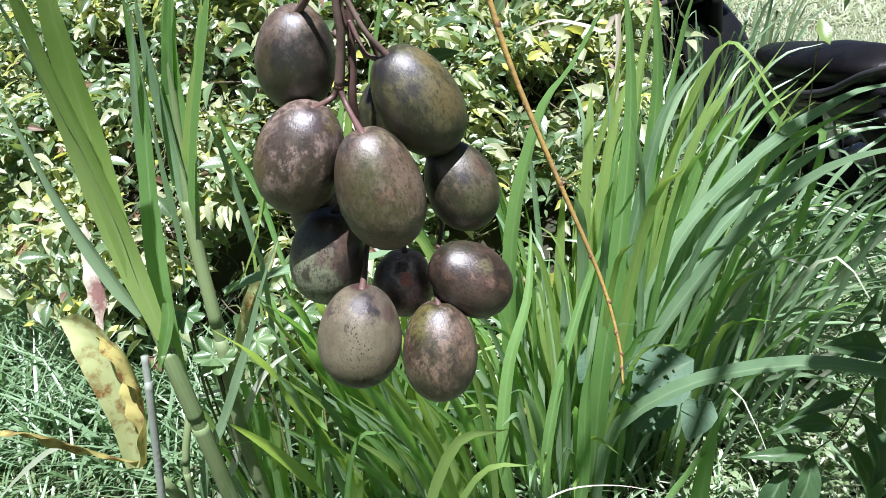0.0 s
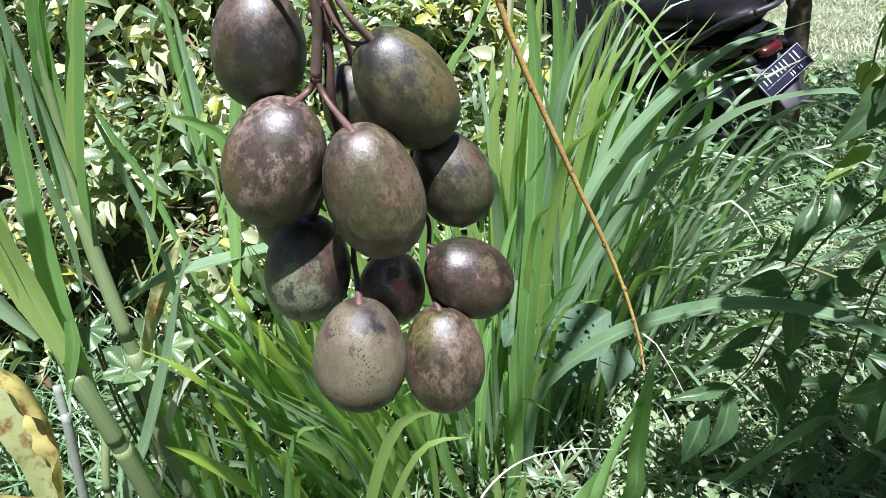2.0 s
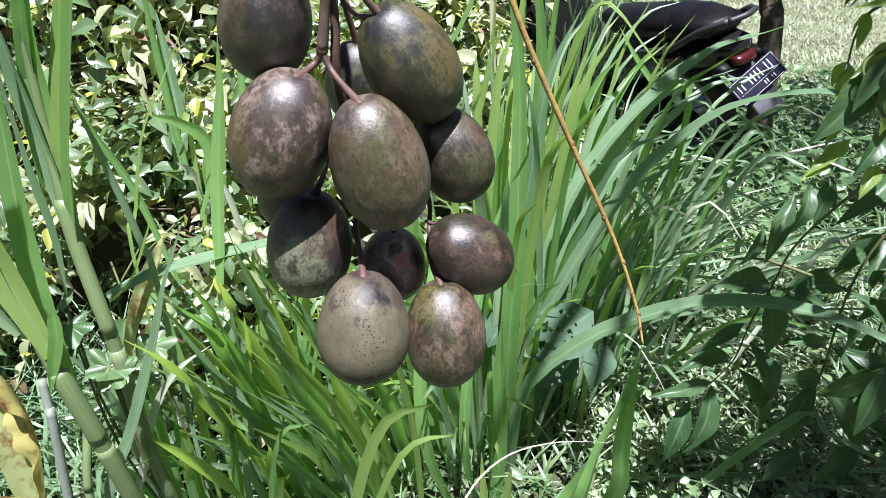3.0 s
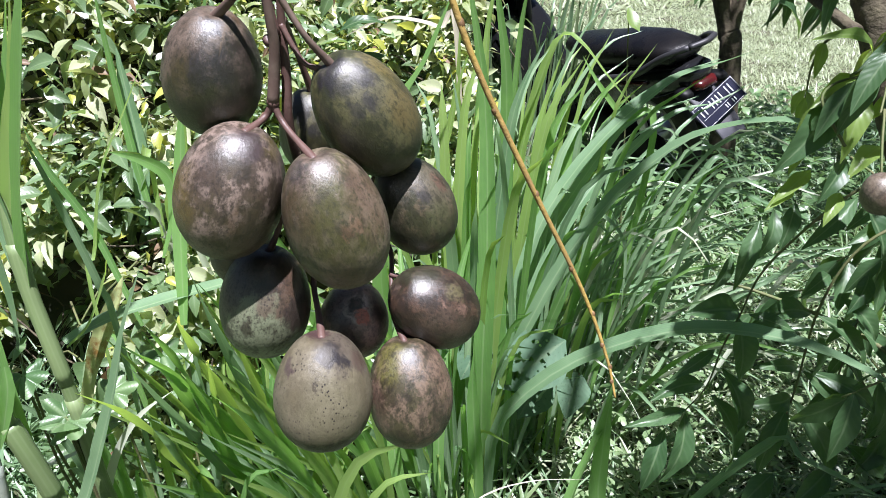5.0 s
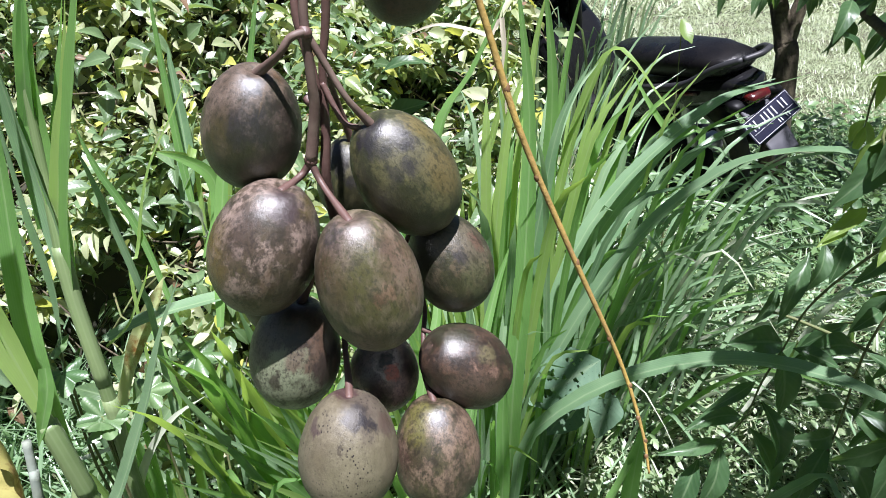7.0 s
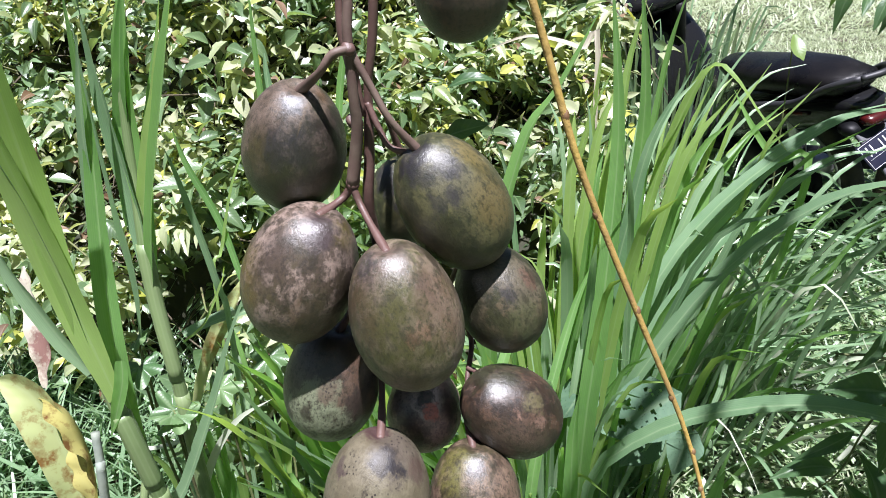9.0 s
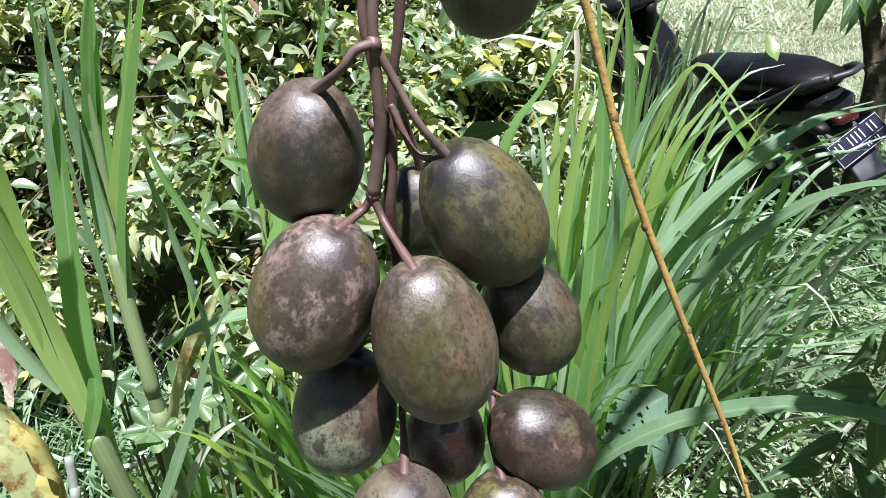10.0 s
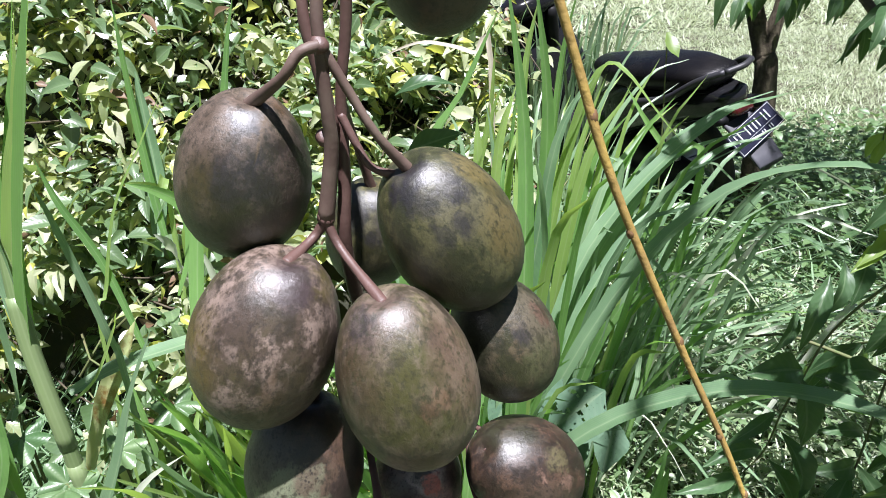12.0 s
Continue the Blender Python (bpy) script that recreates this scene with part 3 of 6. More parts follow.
key_blade(grass_clump, 0.031, 10, GRASS_PALE, (0.112, 1.282, 0.309), (0.204, 1.262, 0.570), (0.309, 1.252, 0.760), (0.402, 1.202, 0.891), (0.474, 1.145, 0.955), (0.543, 1.046, 0.992), (0.592, 0.960, 0.984), (0.599, 0.900, 0.944))
key_blade(grass_clump, 0.037, 10, GRASS_PALE, (0.100, 1.206, 0.295), (0.194, 1.152, 0.460), (0.302, 1.110, 0.552), (0.409, 1.039, 0.626), (0.486, 0.958, 0.666), (0.553, 0.878, 0.678), (0.591, 0.789, 0.683), (0.617, 0.711, 0.679))
key_blade(grass_clump, 0.028, 55, GRASS, (0.111, 0.742, 0.450), (0.153, 0.789, 0.529), (0.206, 0.847, 0.579), (0.250, 0.915, 0.630))
key_blade(grass_clump, 0.016, 10, GRASS, (0.512, 1.505, 0.815), (0.445, 1.517, 0.879), (0.393, 1.532, 0.949), (0.357, 1.557, 1.014))
key_blade(grass_clump, 0.020, -20, GRASS, (0.233, 1.460, 0.582), (0.310, 1.502, 0.771), (0.380, 1.525, 0.906), (0.450, 1.523, 0.994))
key_blade(grass_clump, 0.014, 0, STRAW, (0.103, 1.762, 1.015), (0.064, 1.772, 1.058), (-0.004, 1.779, 1.081), (-0.071, 1.782, 1.086), (-0.172, 1.824, 1.044))
key_blade(grass_clump, 0.024, 40, GRASS_PALE, (0.231, 1.494, 0.375), (0.364, 1.581, 0.479), (0.546, 1.598, 0.519), (0.705, 1.578, 0.504), (0.798, 1.514, 0.480))
key_blade(grass_clump, 0.022, 30, GRASS_PALE, (0.269, 1.471, 0.353), (0.438, 1.518, 0.410), (0.614, 1.518, 0.428), (0.762, 1.471, 0.482), (0.844, 1.374, 0.519))
key_blade(grass_clump, 0.016, 20, GRASS_PALE, (0.298, 1.552, 0.500), (0.526, 1.656, 0.627), (0.677, 1.659, 0.647), (0.751, 1.620, 0.642), (0.829, 1.597, 0.551))
key_blade(grass_clump, 0.013, 10, GRASS_PALE, (0.392, 1.437, 0.342), (0.439, 1.575, 0.531), (0.544, 1.625, 0.670), (0.676, 1.586, 0.660), (0.775, 1.536, 0.587))
key_blade(grass_clump, 0.020, 25, GRASS_PALE, (0.220, 1.418, 0.425), (0.339, 1.560, 0.677), (0.491, 1.595, 0.841), (0.641, 1.573, 0.903))
key_blade(grass_clump, 0.014, 0, GRASS_PALE, (0.168, 1.426, 0.422), (0.249, 1.569, 0.647), (0.344, 1.650, 0.870), (0.444, 1.675, 1.007), (0.534, 1.682, 1.039))
key_blade(grass_clump, 0.012, 20, GRASS_PALE, (0.129, 1.431, 0.420), (0.218, 1.611, 0.733), (0.319, 1.667, 0.907), (0.405, 1.696, 1.055), (0.492, 1.710, 1.128))
key_blade(grass_clump, 0.015, 30, GRASS, (0.199, 1.433, 0.352), (0.361, 1.549, 0.546), (0.483, 1.587, 0.661), (0.590, 1.592, 0.692), (0.688, 1.536, 0.618))
key_blade(grass_clump, 0.014, 35, GRASS_PALE, (0.314, 1.446, 0.321), (0.446, 1.510, 0.423), (0.591, 1.504, 0.469), (0.723, 1.464, 0.473))
key_blade(grass_clump, 0.022, 15, GRASS_SUN, (0.081, 1.310, 0.501), (0.122, 1.468, 0.828), (0.140, 1.526, 1.055), (0.171, 1.541, 1.207))
key_blade(grass_clump, 0.020, -20, GRASS_PALE, (0.058, 1.270, 0.528), (0.151, 1.413, 0.809), (0.212, 1.474, 0.971), (0.271, 1.499, 1.045))
key_blade(grass_clump, 0.022, -10, GRASS, (-0.031, 1.115, 0.255), (-0.008, 1.166, 0.470), (0.041, 1.270, 0.639), (0.083, 1.316, 0.742))
key_blade(grass_clump, 0.026, 0, GRASS, (-0.111, 1.083, 0.293), (-0.108, 1.132, 0.505), (-0.076, 1.213, 0.629), (-0.077, 1.311, 0.755))
key_blade(grass_clump, 0.0255, 20, GRASS_SUN, (-0.381, 1.140, -0.041), (-0.407, 1.005, 0.314), (-0.414, 0.870, 0.567), (-0.415, 0.735, 0.774), (-0.391, 0.600, 0.910))
key_blade(grass_clump, 0.0222, -15, GRASS_SUN, (-0.427, 1.070, 0.101), (-0.439, 0.907, 0.377), (-0.423, 0.743, 0.609), (-0.381, 0.580, 0.796))
key_blade(grass_clump, 0.0250, 25, GRASS, (-0.408, 1.220, -0.076), (-0.406, 1.100, 0.280), (-0.414, 0.980, 0.552), (-0.405, 0.860, 0.739), (-0.402, 0.740, 0.871))
key_blade(grass_clump, 0.0227, -25, GRASS, (-0.400, 1.240, -0.100), (-0.400, 1.120, 0.179), (-0.400, 1.000, 0.484), (-0.388, 0.880, 0.724), (-0.379, 0.760, 0.884))
key_blade(grass_clump, 0.0232, 15, GRASS_SUN, (-0.370, 1.260, -0.126), (-0.357, 1.142, 0.152), (-0.363, 1.025, 0.486), (-0.375, 0.907, 0.735), (-0.355, 0.790, 0.874))
key_blade(grass_clump, 0.0211, -35, GRASS_PALE, (-0.332, 1.320, -0.199), (-0.334, 1.212, 0.200), (-0.365, 1.105, 0.489), (-0.370, 0.997, 0.720), (-0.360, 0.890, 0.897))
key_blade(grass_clump, 0.0189, 10, GRASS_SUN, (-0.313, 1.300, -0.178), (-0.318, 1.190, 0.099), (-0.318, 1.080, 0.409), (-0.327, 0.970, 0.669), (-0.316, 0.860, 0.875))
key_blade(grass_clump, 0.0229, -10, GRASS, (-0.261, 1.280, -0.180), (-0.287, 1.165, 0.123), (-0.308, 1.050, 0.461), (-0.298, 0.935, 0.647), (-0.277, 0.820, 0.834))
key_blade(grass_clump, 0.0217, 40, GRASS_PALE, (-0.333, 1.180, -0.055), (-0.379, 1.065, 0.266), (-0.412, 0.950, 0.527), (-0.406, 0.835, 0.697), (-0.392, 0.720, 0.858))
key_blade(grass_clump, 0.0249, -30, GRASS, (-0.292, 1.250, -0.142), (-0.328, 1.127, 0.223), (-0.378, 1.005, 0.504), (-0.399, 0.883, 0.713), (-0.405, 0.760, 0.854))
key_blade(grass_clump, 0.0224, 30, GRASS, (-0.214, 1.200, -0.070), (-0.248, 1.085, 0.219), (-0.286, 0.970, 0.475), (-0.314, 0.855, 0.660), (-0.320, 0.740, 0.798))
key_blade(grass_clump, 0.0222, -20, GRASS_PALE, (-0.442, 1.170, -0.072), (-0.445, 1.057, 0.200), (-0.428, 0.945, 0.431), (-0.411, 0.833, 0.627), (-0.384, 0.720, 0.766))
key_blade(grass_clump, 0.0199, 35, GRASS_SUN, (-0.445, 1.270, -0.194), (-0.433, 1.163, 0.120), (-0.412, 1.055, 0.410), (-0.381, 0.948, 0.621), (-0.344, 0.840, 0.777))
key_blade(grass_clump, 0.0184, -15, GRASS_PALE, (-0.183, 1.320, -0.234), (-0.205, 1.212, 0.048), (-0.256, 1.105, 0.383), (-0.281, 0.997, 0.624), (-0.279, 0.890, 0.798))
key_blade(grass_clump, 0.0226, 10, GRASS, (-0.415, 1.420, -0.308), (-0.407, 1.325, 0.063), (-0.382, 1.230, 0.334), (-0.341, 1.135, 0.584), (-0.300, 1.040, 0.745))
key_blade(grass_clump, 0.0229, -20, GRASS_SUN, (-0.377, 1.470, -0.370), (-0.367, 1.375, 0.125), (-0.354, 1.280, 0.432), (-0.319, 1.185, 0.653), (-0.283, 1.090, 0.814))
key_blade(grass_clump, 0.0158, 30, GRASS_SUN, (-0.206, 1.240, -0.138), (-0.228, 1.128, 0.206), (-0.258, 1.015, 0.499), (-0.249, 0.903, 0.688), (-0.232, 0.790, 0.819))
key_blade(grass_clump, 0.0204, -30, GRASS, (-0.310, 1.370, -0.259), (-0.305, 1.268, 0.128), (-0.289, 1.165, 0.380), (-0.267, 1.062, 0.565), (-0.250, 0.960, 0.735))
key_blade(grass_clump, 0.0192, 15, GRASS, (-0.119, 1.240, -0.125), (-0.153, 1.130, 0.230), (-0.170, 1.020, 0.449), (-0.198, 0.910, 0.636), (-0.210, 0.800, 0.757))
key_blade(grass_clump, 0.0190, 0, GRASS_PALE, (-0.579, 1.370, -0.280), (-0.526, 1.263, 0.097), (-0.468, 1.155, 0.387), (-0.430, 1.047, 0.600), (-0.396, 0.940, 0.756))
key_blade(grass_clump, 0.0323, 20, GRASS_PALE, (0.226, 1.400, 0.586), (0.275, 1.430, 0.734), (0.341, 1.460, 0.798), (0.416, 1.490, 0.887), (0.542, 1.520, 0.959), (0.668, 1.550, 0.989))
key_blade(grass_clump, 0.0258, -10, GRASS_PALE, (0.199, 1.450, 0.487), (0.290, 1.475, 0.661), (0.378, 1.500, 0.783), (0.467, 1.525, 0.869), (0.613, 1.550, 0.900))
key_blade(grass_clump, 0.0152, 0, GRASS_PALE, (0.347, 1.400, 0.676), (0.367, 1.400, 0.701), (0.427, 1.400, 0.623), (0.432, 1.400, 0.454))
key_blade(grass_clump, 0.0165, 10, GRASS_PALE, (0.322, 1.500, 0.663), (0.336, 1.500, 0.799), (0.340, 1.500, 0.863), (0.310, 1.500, 0.883))
key_blade(grass_clump, 0.0188, 20, GRASS_SUN, (0.250, 1.600, 0.626), (0.273, 1.617, 0.807), (0.299, 1.633, 0.909), (0.345, 1.650, 1.031))
key_blade(grass_clump, 0.0169, -20, GRASS_SUN, (0.281, 1.650, 0.458), (0.325, 1.667, 0.702), (0.367, 1.683, 0.881), (0.417, 1.700, 0.995))
key_blade(grass_clump, 0.0168, 0, GRASS_SUN, (0.076, 1.700, 0.595), (0.107, 1.700, 0.791), (0.094, 1.700, 0.918), (0.134, 1.700, 1.033))
key_blade(grass_clump, 0.0185, 0, GRASS_SUN, (0.020, 1.750, 0.594), (0.069, 1.750, 0.793), (0.099, 1.750, 0.934), (0.113, 1.750, 1.103))
key_blade(grass_clump, 0.0183, 30, GRASS_PALE, (0.290, 1.600, 0.382), (0.430, 1.633, 0.440), (0.593, 1.667, 0.444), (0.796, 1.700, 0.422))
key_blade(grass_clump, 0.0391, 50, GRASS_PALE, (0.401, 1.600, 0.304), (0.503, 1.600, 0.368), (0.635, 1.600, 0.402), (0.765, 1.600, 0.436))
key_blade(grass_clump, 0.0248, 30, GRASS_PALE, (0.382, 1.650, 0.312), (0.504, 1.667, 0.401), (0.648, 1.683, 0.419), (0.774, 1.700, 0.463))
key_blade(grass_clump, 0.0187, 15, GRASS, (0.538, 1.700, 0.328), (0.610, 1.717, 0.448), (0.685, 1.733, 0.521), (0.791, 1.750, 0.583))
key_blade(grass_clump, 0.0148, 10, GRASS_PALE, (0.284, 1.700, 0.631), (0.373, 1.717, 0.697), (0.525, 1.733, 0.711), (0.686, 1.750, 0.669))
key_blade(grass_clump, 0.0150, 10, GRASS_PALE, (0.630, 1.900, 0.535), (0.712, 1.917, 0.591), (0.801, 1.933, 0.602), (0.899, 1.950, 0.564))
key_blade(grass_clump, 0.0170, 20, WHITISH, (0.438, 1.600, 0.585), (0.516, 1.605, 0.669), (0.616, 1.610, 0.672), (0.711, 1.615, 0.624), (0.797, 1.620, 0.563))
key_blade(grass_clump, 0.0144, 0, GRASS_PALE, (0.728, 1.600, 0.388), (0.677, 1.600, 0.571), (0.663, 1.600, 0.618), (0.643, 1.600, 0.604))
key_blade(grass_clump, 0.0183, 0, GRASS_PALE, (0.676, 1.700, 0.533), (0.738, 1.700, 0.668), (0.779, 1.700, 0.705), (0.835, 1.700, 0.646), (0.873, 1.700, 0.502))
key_blade(grass_clump, 0.0208, 40, GRASS_PALE, (0.458, 1.600, 0.495), (0.578, 1.600, 0.503), (0.690, 1.600, 0.461), (0.770, 1.600, 0.438))
key_blade(grass_clump, 0.0415, 60, GRASS_PALE, (0.360, 1.550, 0.397), (0.484, 1.567, 0.411), (0.641, 1.583, 0.423), (0.815, 1.600, 0.452))
key_blade(grass_clump, 0.0318, 60, GRASS_PALE, (0.494, 1.500, 0.374), (0.598, 1.500, 0.373), (0.685, 1.500, 0.391), (0.783, 1.500, 0.340))
key_blade(grass_clump, 0.0205, 40, WHITISH, (0.886, 1.500, 0.448), (0.969, 1.517, 0.457), (1.077, 1.533, 0.435), (1.188, 1.550, 0.411))
key_blade(grass_clump, 0.0238, 30, GRASS_PALE, (0.587, 1.000, 0.376), (0.611, 0.933, 0.400), (0.652, 0.867, 0.407), (0.692, 0.800, 0.413))
key_blade(grass_clump, 0.0304, 30, GRASS, (0.206, 0.850, 0.366), (0.211, 0.847, 0.474), (0.214, 0.843, 0.592), (0.220, 0.840, 0.659))
key_blade(grass_clump, 0.0305, 10, GRASS, (0.011, 1.100, -0.029), (0.038, 1.105, 0.158), (0.046, 1.110, 0.296), (0.044, 1.115, 0.466), (0.051, 1.120, 0.568))
key_blade(grass_clump, 0.0222, 0, GRASS_SUN, (0.025, 0.900, 0.214), (0.031, 0.900, 0.330), (0.040, 0.900, 0.397))
key_blade(grass_clump, 0.0181, 0, GRASS_SUN, (-0.004, 0.900, 0.216), (-0.009, 0.900, 0.333), (-0.012, 0.900, 0.440))
key_blade(grass_clump, 0.0257, 30, GRASS, (0.118, 0.900, 0.265), (0.144, 0.893, 0.341), (0.169, 0.887, 0.400), (0.184, 0.880, 0.444))
fan_luck = random.Random(41)
for k in range(38):
    x, y = fan_luck.uniform(-0.42, -0.1), fan_luck.uniform(1.1, 1.32)
    tip = (x - fan_luck.uniform(0.04, 0.24), fan_luck.uniform(0.82, 1.08), fan_luck.uniform(0.45, 0.8))
    middle = (0.5 * (x + tip[0]) + 0.015, 0.5 * (y + tip[1]) + 0.02, 0.54 * tip[2])
    key_blade(grass_clump, fan_luck.uniform(0.013, 0.023), fan_luck.randint(-40, 40), fan_luck.choice((GRASS, GRASS_SUN, GRASS_SUN, GRASS_PALE)), (x, y, -0.01), middle, tip)
random_blades(grass_clump, 70, (0.0, 1.34), 0.15, 0.6, 0.28, 0.016, 3, (-0.05, -0.03), (GRASS, GRASS_SUN, GRASS_PALE), 0.85)
random_blades(grass_clump, 42, (0.16, 1.5), 0.2, 1.0, 0.26, 0.015, 4, (0.08, 0.0), (GRASS, GRASS_SUN, GRASS_PALE, GRASS_PALE), 0.85)
random_blades(grass_clump, 30, (-0.06, 1.36), 0.13, 0.8, 0.2, 0.018, 14, (-0.16, -0.04), (GRASS, GRASS, GRASS_SUN, GRASS_PALE), 0.95)
random_blades(grass_clump, 34, (0.12, 1.42), 0.16, 0.95, 0.2, 0.024, 15, (0.12, 0.0), (GRASS, GRASS_SUN, GRASS_PALE), 0.9)
upright_grass = thing("upright_grass", "narrow upright grass blades, yellow-green where the sun shines through", "grass", "tall grass clumps", place=(0.3, 1.55, 0))
random_blades(upright_grass, 50, (0.34, 1.6), 0.2, 0.85, 0.4, 0.013, 9, (0.15, 0.0), (GRASS, GRASS_PALE, GRASS_PALE, GRASS_PALE), 0.6)
random_blades(upright_grass, 36, (0.3, 1.7), 0.2, 0.9, 0.3, 0.014, 17, (0.35, 0.0), (GRASS_PALE, GRASS_PALE, WHITISH), 0.2, 14)

leaning_grass = thing("leaning_grass", "long arching grass blades leaning over the low weeds", "grass", "tall grass clumps", place=(0.4, 1.8, 0))
random_blades(leaning_grass, 50, (0.5, 1.9), 0.32, 0.42, 0.6, 0.013, 5, (0.3, -0.1), (GRASS_PALE, GRASS_PALE, WHITISH), 0.1)

cane_clump = thing("cane_clump", "tall grass with thick pale canes and upright leaves", "grass", "tall grass clumps", place=(-0.55, 0.95, 0))
CANE_STEMS = (
    (((-0.536, 0.862, 0.488), (-0.534, 0.845, 0.731), (-0.552, 0.862, 0.898), (-0.559, 0.887, 1.040), (-0.554, 0.897, 1.188)), 0.010),
    (((-0.539, 0.781, 0.487), (-0.553, 0.756, 0.686), (-0.576, 0.759, 0.792), (-0.607, 0.768, 0.921)), 0.012),
    (((-0.606, 0.780, 0.455), (-0.589, 0.812, 0.642), (-0.605, 0.827, 0.778)), 0.006),
)
for points, r in CANE_STEMS:
    foot = (points[0][0], points[0][1] + 0.1, -0.01)
    cane = link("cane", tube_mesh("cane", (foot,) + points, (r * 1.1, r, r * 0.85, r * 0.4), 26, 12, 0.03), CANE, cane_clump, "pale green jointed cane")
    line = spline((foot,) + points, 41)
    for s in (16, 27):
        wrap = [tuple(p) for p in line[s - 10:s + 1]]
        link("sheath", tube_mesh("sheath", wrap, (r * 1.06, r * 1.05, r * 1.07), 14, 12, 0.03, s), CANE, cane, "pale papery leaf sheath")
key_blade(cane_clump, 0.042, 0, GRASS_SUN, (-0.564, 0.752, 0.788), (-0.595, 0.757, 0.935), (-0.608, 0.741, 1.096), (-0.602, 0.706, 1.239), (-0.592, 0.678, 1.318), rooted=False)
key_blade(cane_clump, 0.034, 40, GRASS_PALE, (-0.584, 0.764, 0.808), (-0.615, 0.762, 1.014), (-0.631, 0.738, 1.166), (-0.639, 0.703, 1.287), rooted=False)
key_blade(cane_clump, 0.036, -30, GRASS_SUN, (-0.590, 0.757, 0.875), (-0.606, 0.763, 1.075), (-0.594, 0.739, 1.235), (-0.579, 0.727, 1.317), rooted=False)
key_blade(cane_clump, 0.030, 10, GRASS, (-0.559, 0.887, 0.906), (-0.556, 0.901, 1.001), (-0.537, 0.919, 1.114), (-0.495, 0.926, 1.271), rooted=False)
key_blade(cane_clump, 0.030, -15, GRASS, (-0.584, 0.802, 0.661), (-0.594, 0.812, 0.808), (-0.604, 0.846, 0.940), (-0.599, 0.876, 1.100), (-0.586, 0.871, 1.263), rooted=False)
key_blade(cane_clump, 0.034, 25, GRASS_PALE, (-0.552, 0.862, 0.898), (-0.565, 0.878, 1.025), (-0.573, 0.878, 1.146), (-0.569, 0.870, 1.262), rooted=False)
key_blade(cane_clump, 0.030, -10, GRASS, (-0.552, 0.878, 1.000), (-0.556, 0.894, 1.111), (-0.542, 0.894, 1.203), (-0.525, 0.898, 1.287), rooted=False)
key_blade(cane_clump, 0.032, 10, GRASS_PALE, (-0.614, 1.012, 0.720), (-0.559, 1.069, 0.727), (-0.478, 1.135, 0.720), (-0.378, 1.218, 0.707), (-0.324, 1.293, 0.719), rooted=False)
key_blade(cane_clump, 0.014, 0, GRASS, (-0.560, 1.180, 0.641), (-0.625, 1.238, 0.814), (-0.680, 1.253, 0.930), (-0.705, 1.263, 1.010), rooted=False)
key_blade(cane_clump, 0.042, 0, GRASS_PALE, (-0.663, 1.573, 0.682), (-0.656, 1.628, 0.828), (-0.663, 1.657, 0.953), (-0.669, 1.677, 1.069), rooted=False)
key_blade(cane_clump, 0.018, 0, GRASS, (-0.625, 1.536, 0.695), (-0.650, 1.579, 0.844), (-0.667, 1.620, 1.048), (-0.671, 1.638, 1.230), rooted=False)
key_blade(cane_clump, 0.026, 0, GRASS, (-0.462, 1.115, 0.673), (-0.458, 1.192, 0.823), (-0.445, 1.239, 0.942), (-0.431, 1.267, 1.034), rooted=False)
key_blade(cane_clump, 0.030, 30, GRASS, (-0.550, 1.336, 0.703), (-0.524, 1.379, 0.782), (-0.528, 1.403, 0.852), (-0.569, 1.401, 0.890), (-0.624, 1.388, 0.915), rooted=False)
key_blade(cane_clump, 0.018, 0, GRASS, (-0.503, 1.528, 0.589), (-0.495, 1.654, 0.945), (-0.473, 1.687, 1.102), (-0.448, 1.702, 1.207), rooted=False)
key_blade(cane_clump, 0.0244, 5, GRASS_PALE, (-0.612, 0.820, 0.409), (-0.530, 0.815, 0.609), (-0.467, 0.810, 0.749), (-0.424, 0.805, 0.857), (-0.383, 0.800, 0.941))
key_blade(cane_clump, 0.0164, -20, WHITISH, (-0.638, 0.900, 0.318), (-0.588, 0.895, 0.428), (-0.536, 0.890, 0.565), (-0.479, 0.885, 0.654), (-0.412, 0.880, 0.705))
key_blade(cane_clump, 0.0279, 12, GRASS, (-0.556, 0.860, 0.874), (-0.529, 0.855, 1.000), (-0.487, 0.850, 1.136), (-0.447, 0.845, 1.254), (-0.410, 0.840, 1.357), rooted=False)
key_blade(cane_clump, 0.0395, 0, GRASS_SUN, (-0.614, 1.550, 0.281), (-0.591, 1.562, 0.533), (-0.568, 1.575, 0.703), (-0.537, 1.588, 0.887), (-0.516, 1.600, 1.057))
key_blade(cane_clump, 0.0373, 30, GRASS_SUN, (-0.597, 1.500, 0.596), (-0.571, 1.493, 0.683), (-0.567, 1.487, 0.766), (-0.545, 1.480, 0.838))
key_blade(cane_clump, 0.0305, 50, WHITISH, (-0.572, 1.450, 0.592), (-0.564, 1.417, 0.717), (-0.565, 1.383, 0.789), (-0.578, 1.350, 0.827))
key_blade(cane_clump, 0.0208, 40, GRASS_SUN, (-0.590, 1.500, 0.808), (-0.593, 1.467, 0.870), (-0.616, 1.433, 0.895), (-0.629, 1.400, 0.912))
key_blade(cane_clump, 0.0119, 0, GRASS_PALE, (-0.522, 1.000, 0.709), (-0.524, 0.988, 0.827), (-0.537, 0.975, 0.951), (-0.543, 0.962, 1.021), (-0.547, 0.950, 1.064))
key_blade(cane_clump, 0.0080, 0, GRASS_SUN, (-0.643, 1.200, 0.685), (-0.628, 1.225, 0.775), (-0.592, 1.250, 0.915), (-0.536, 1.275, 1.017), (-0.484, 1.300, 1.112))
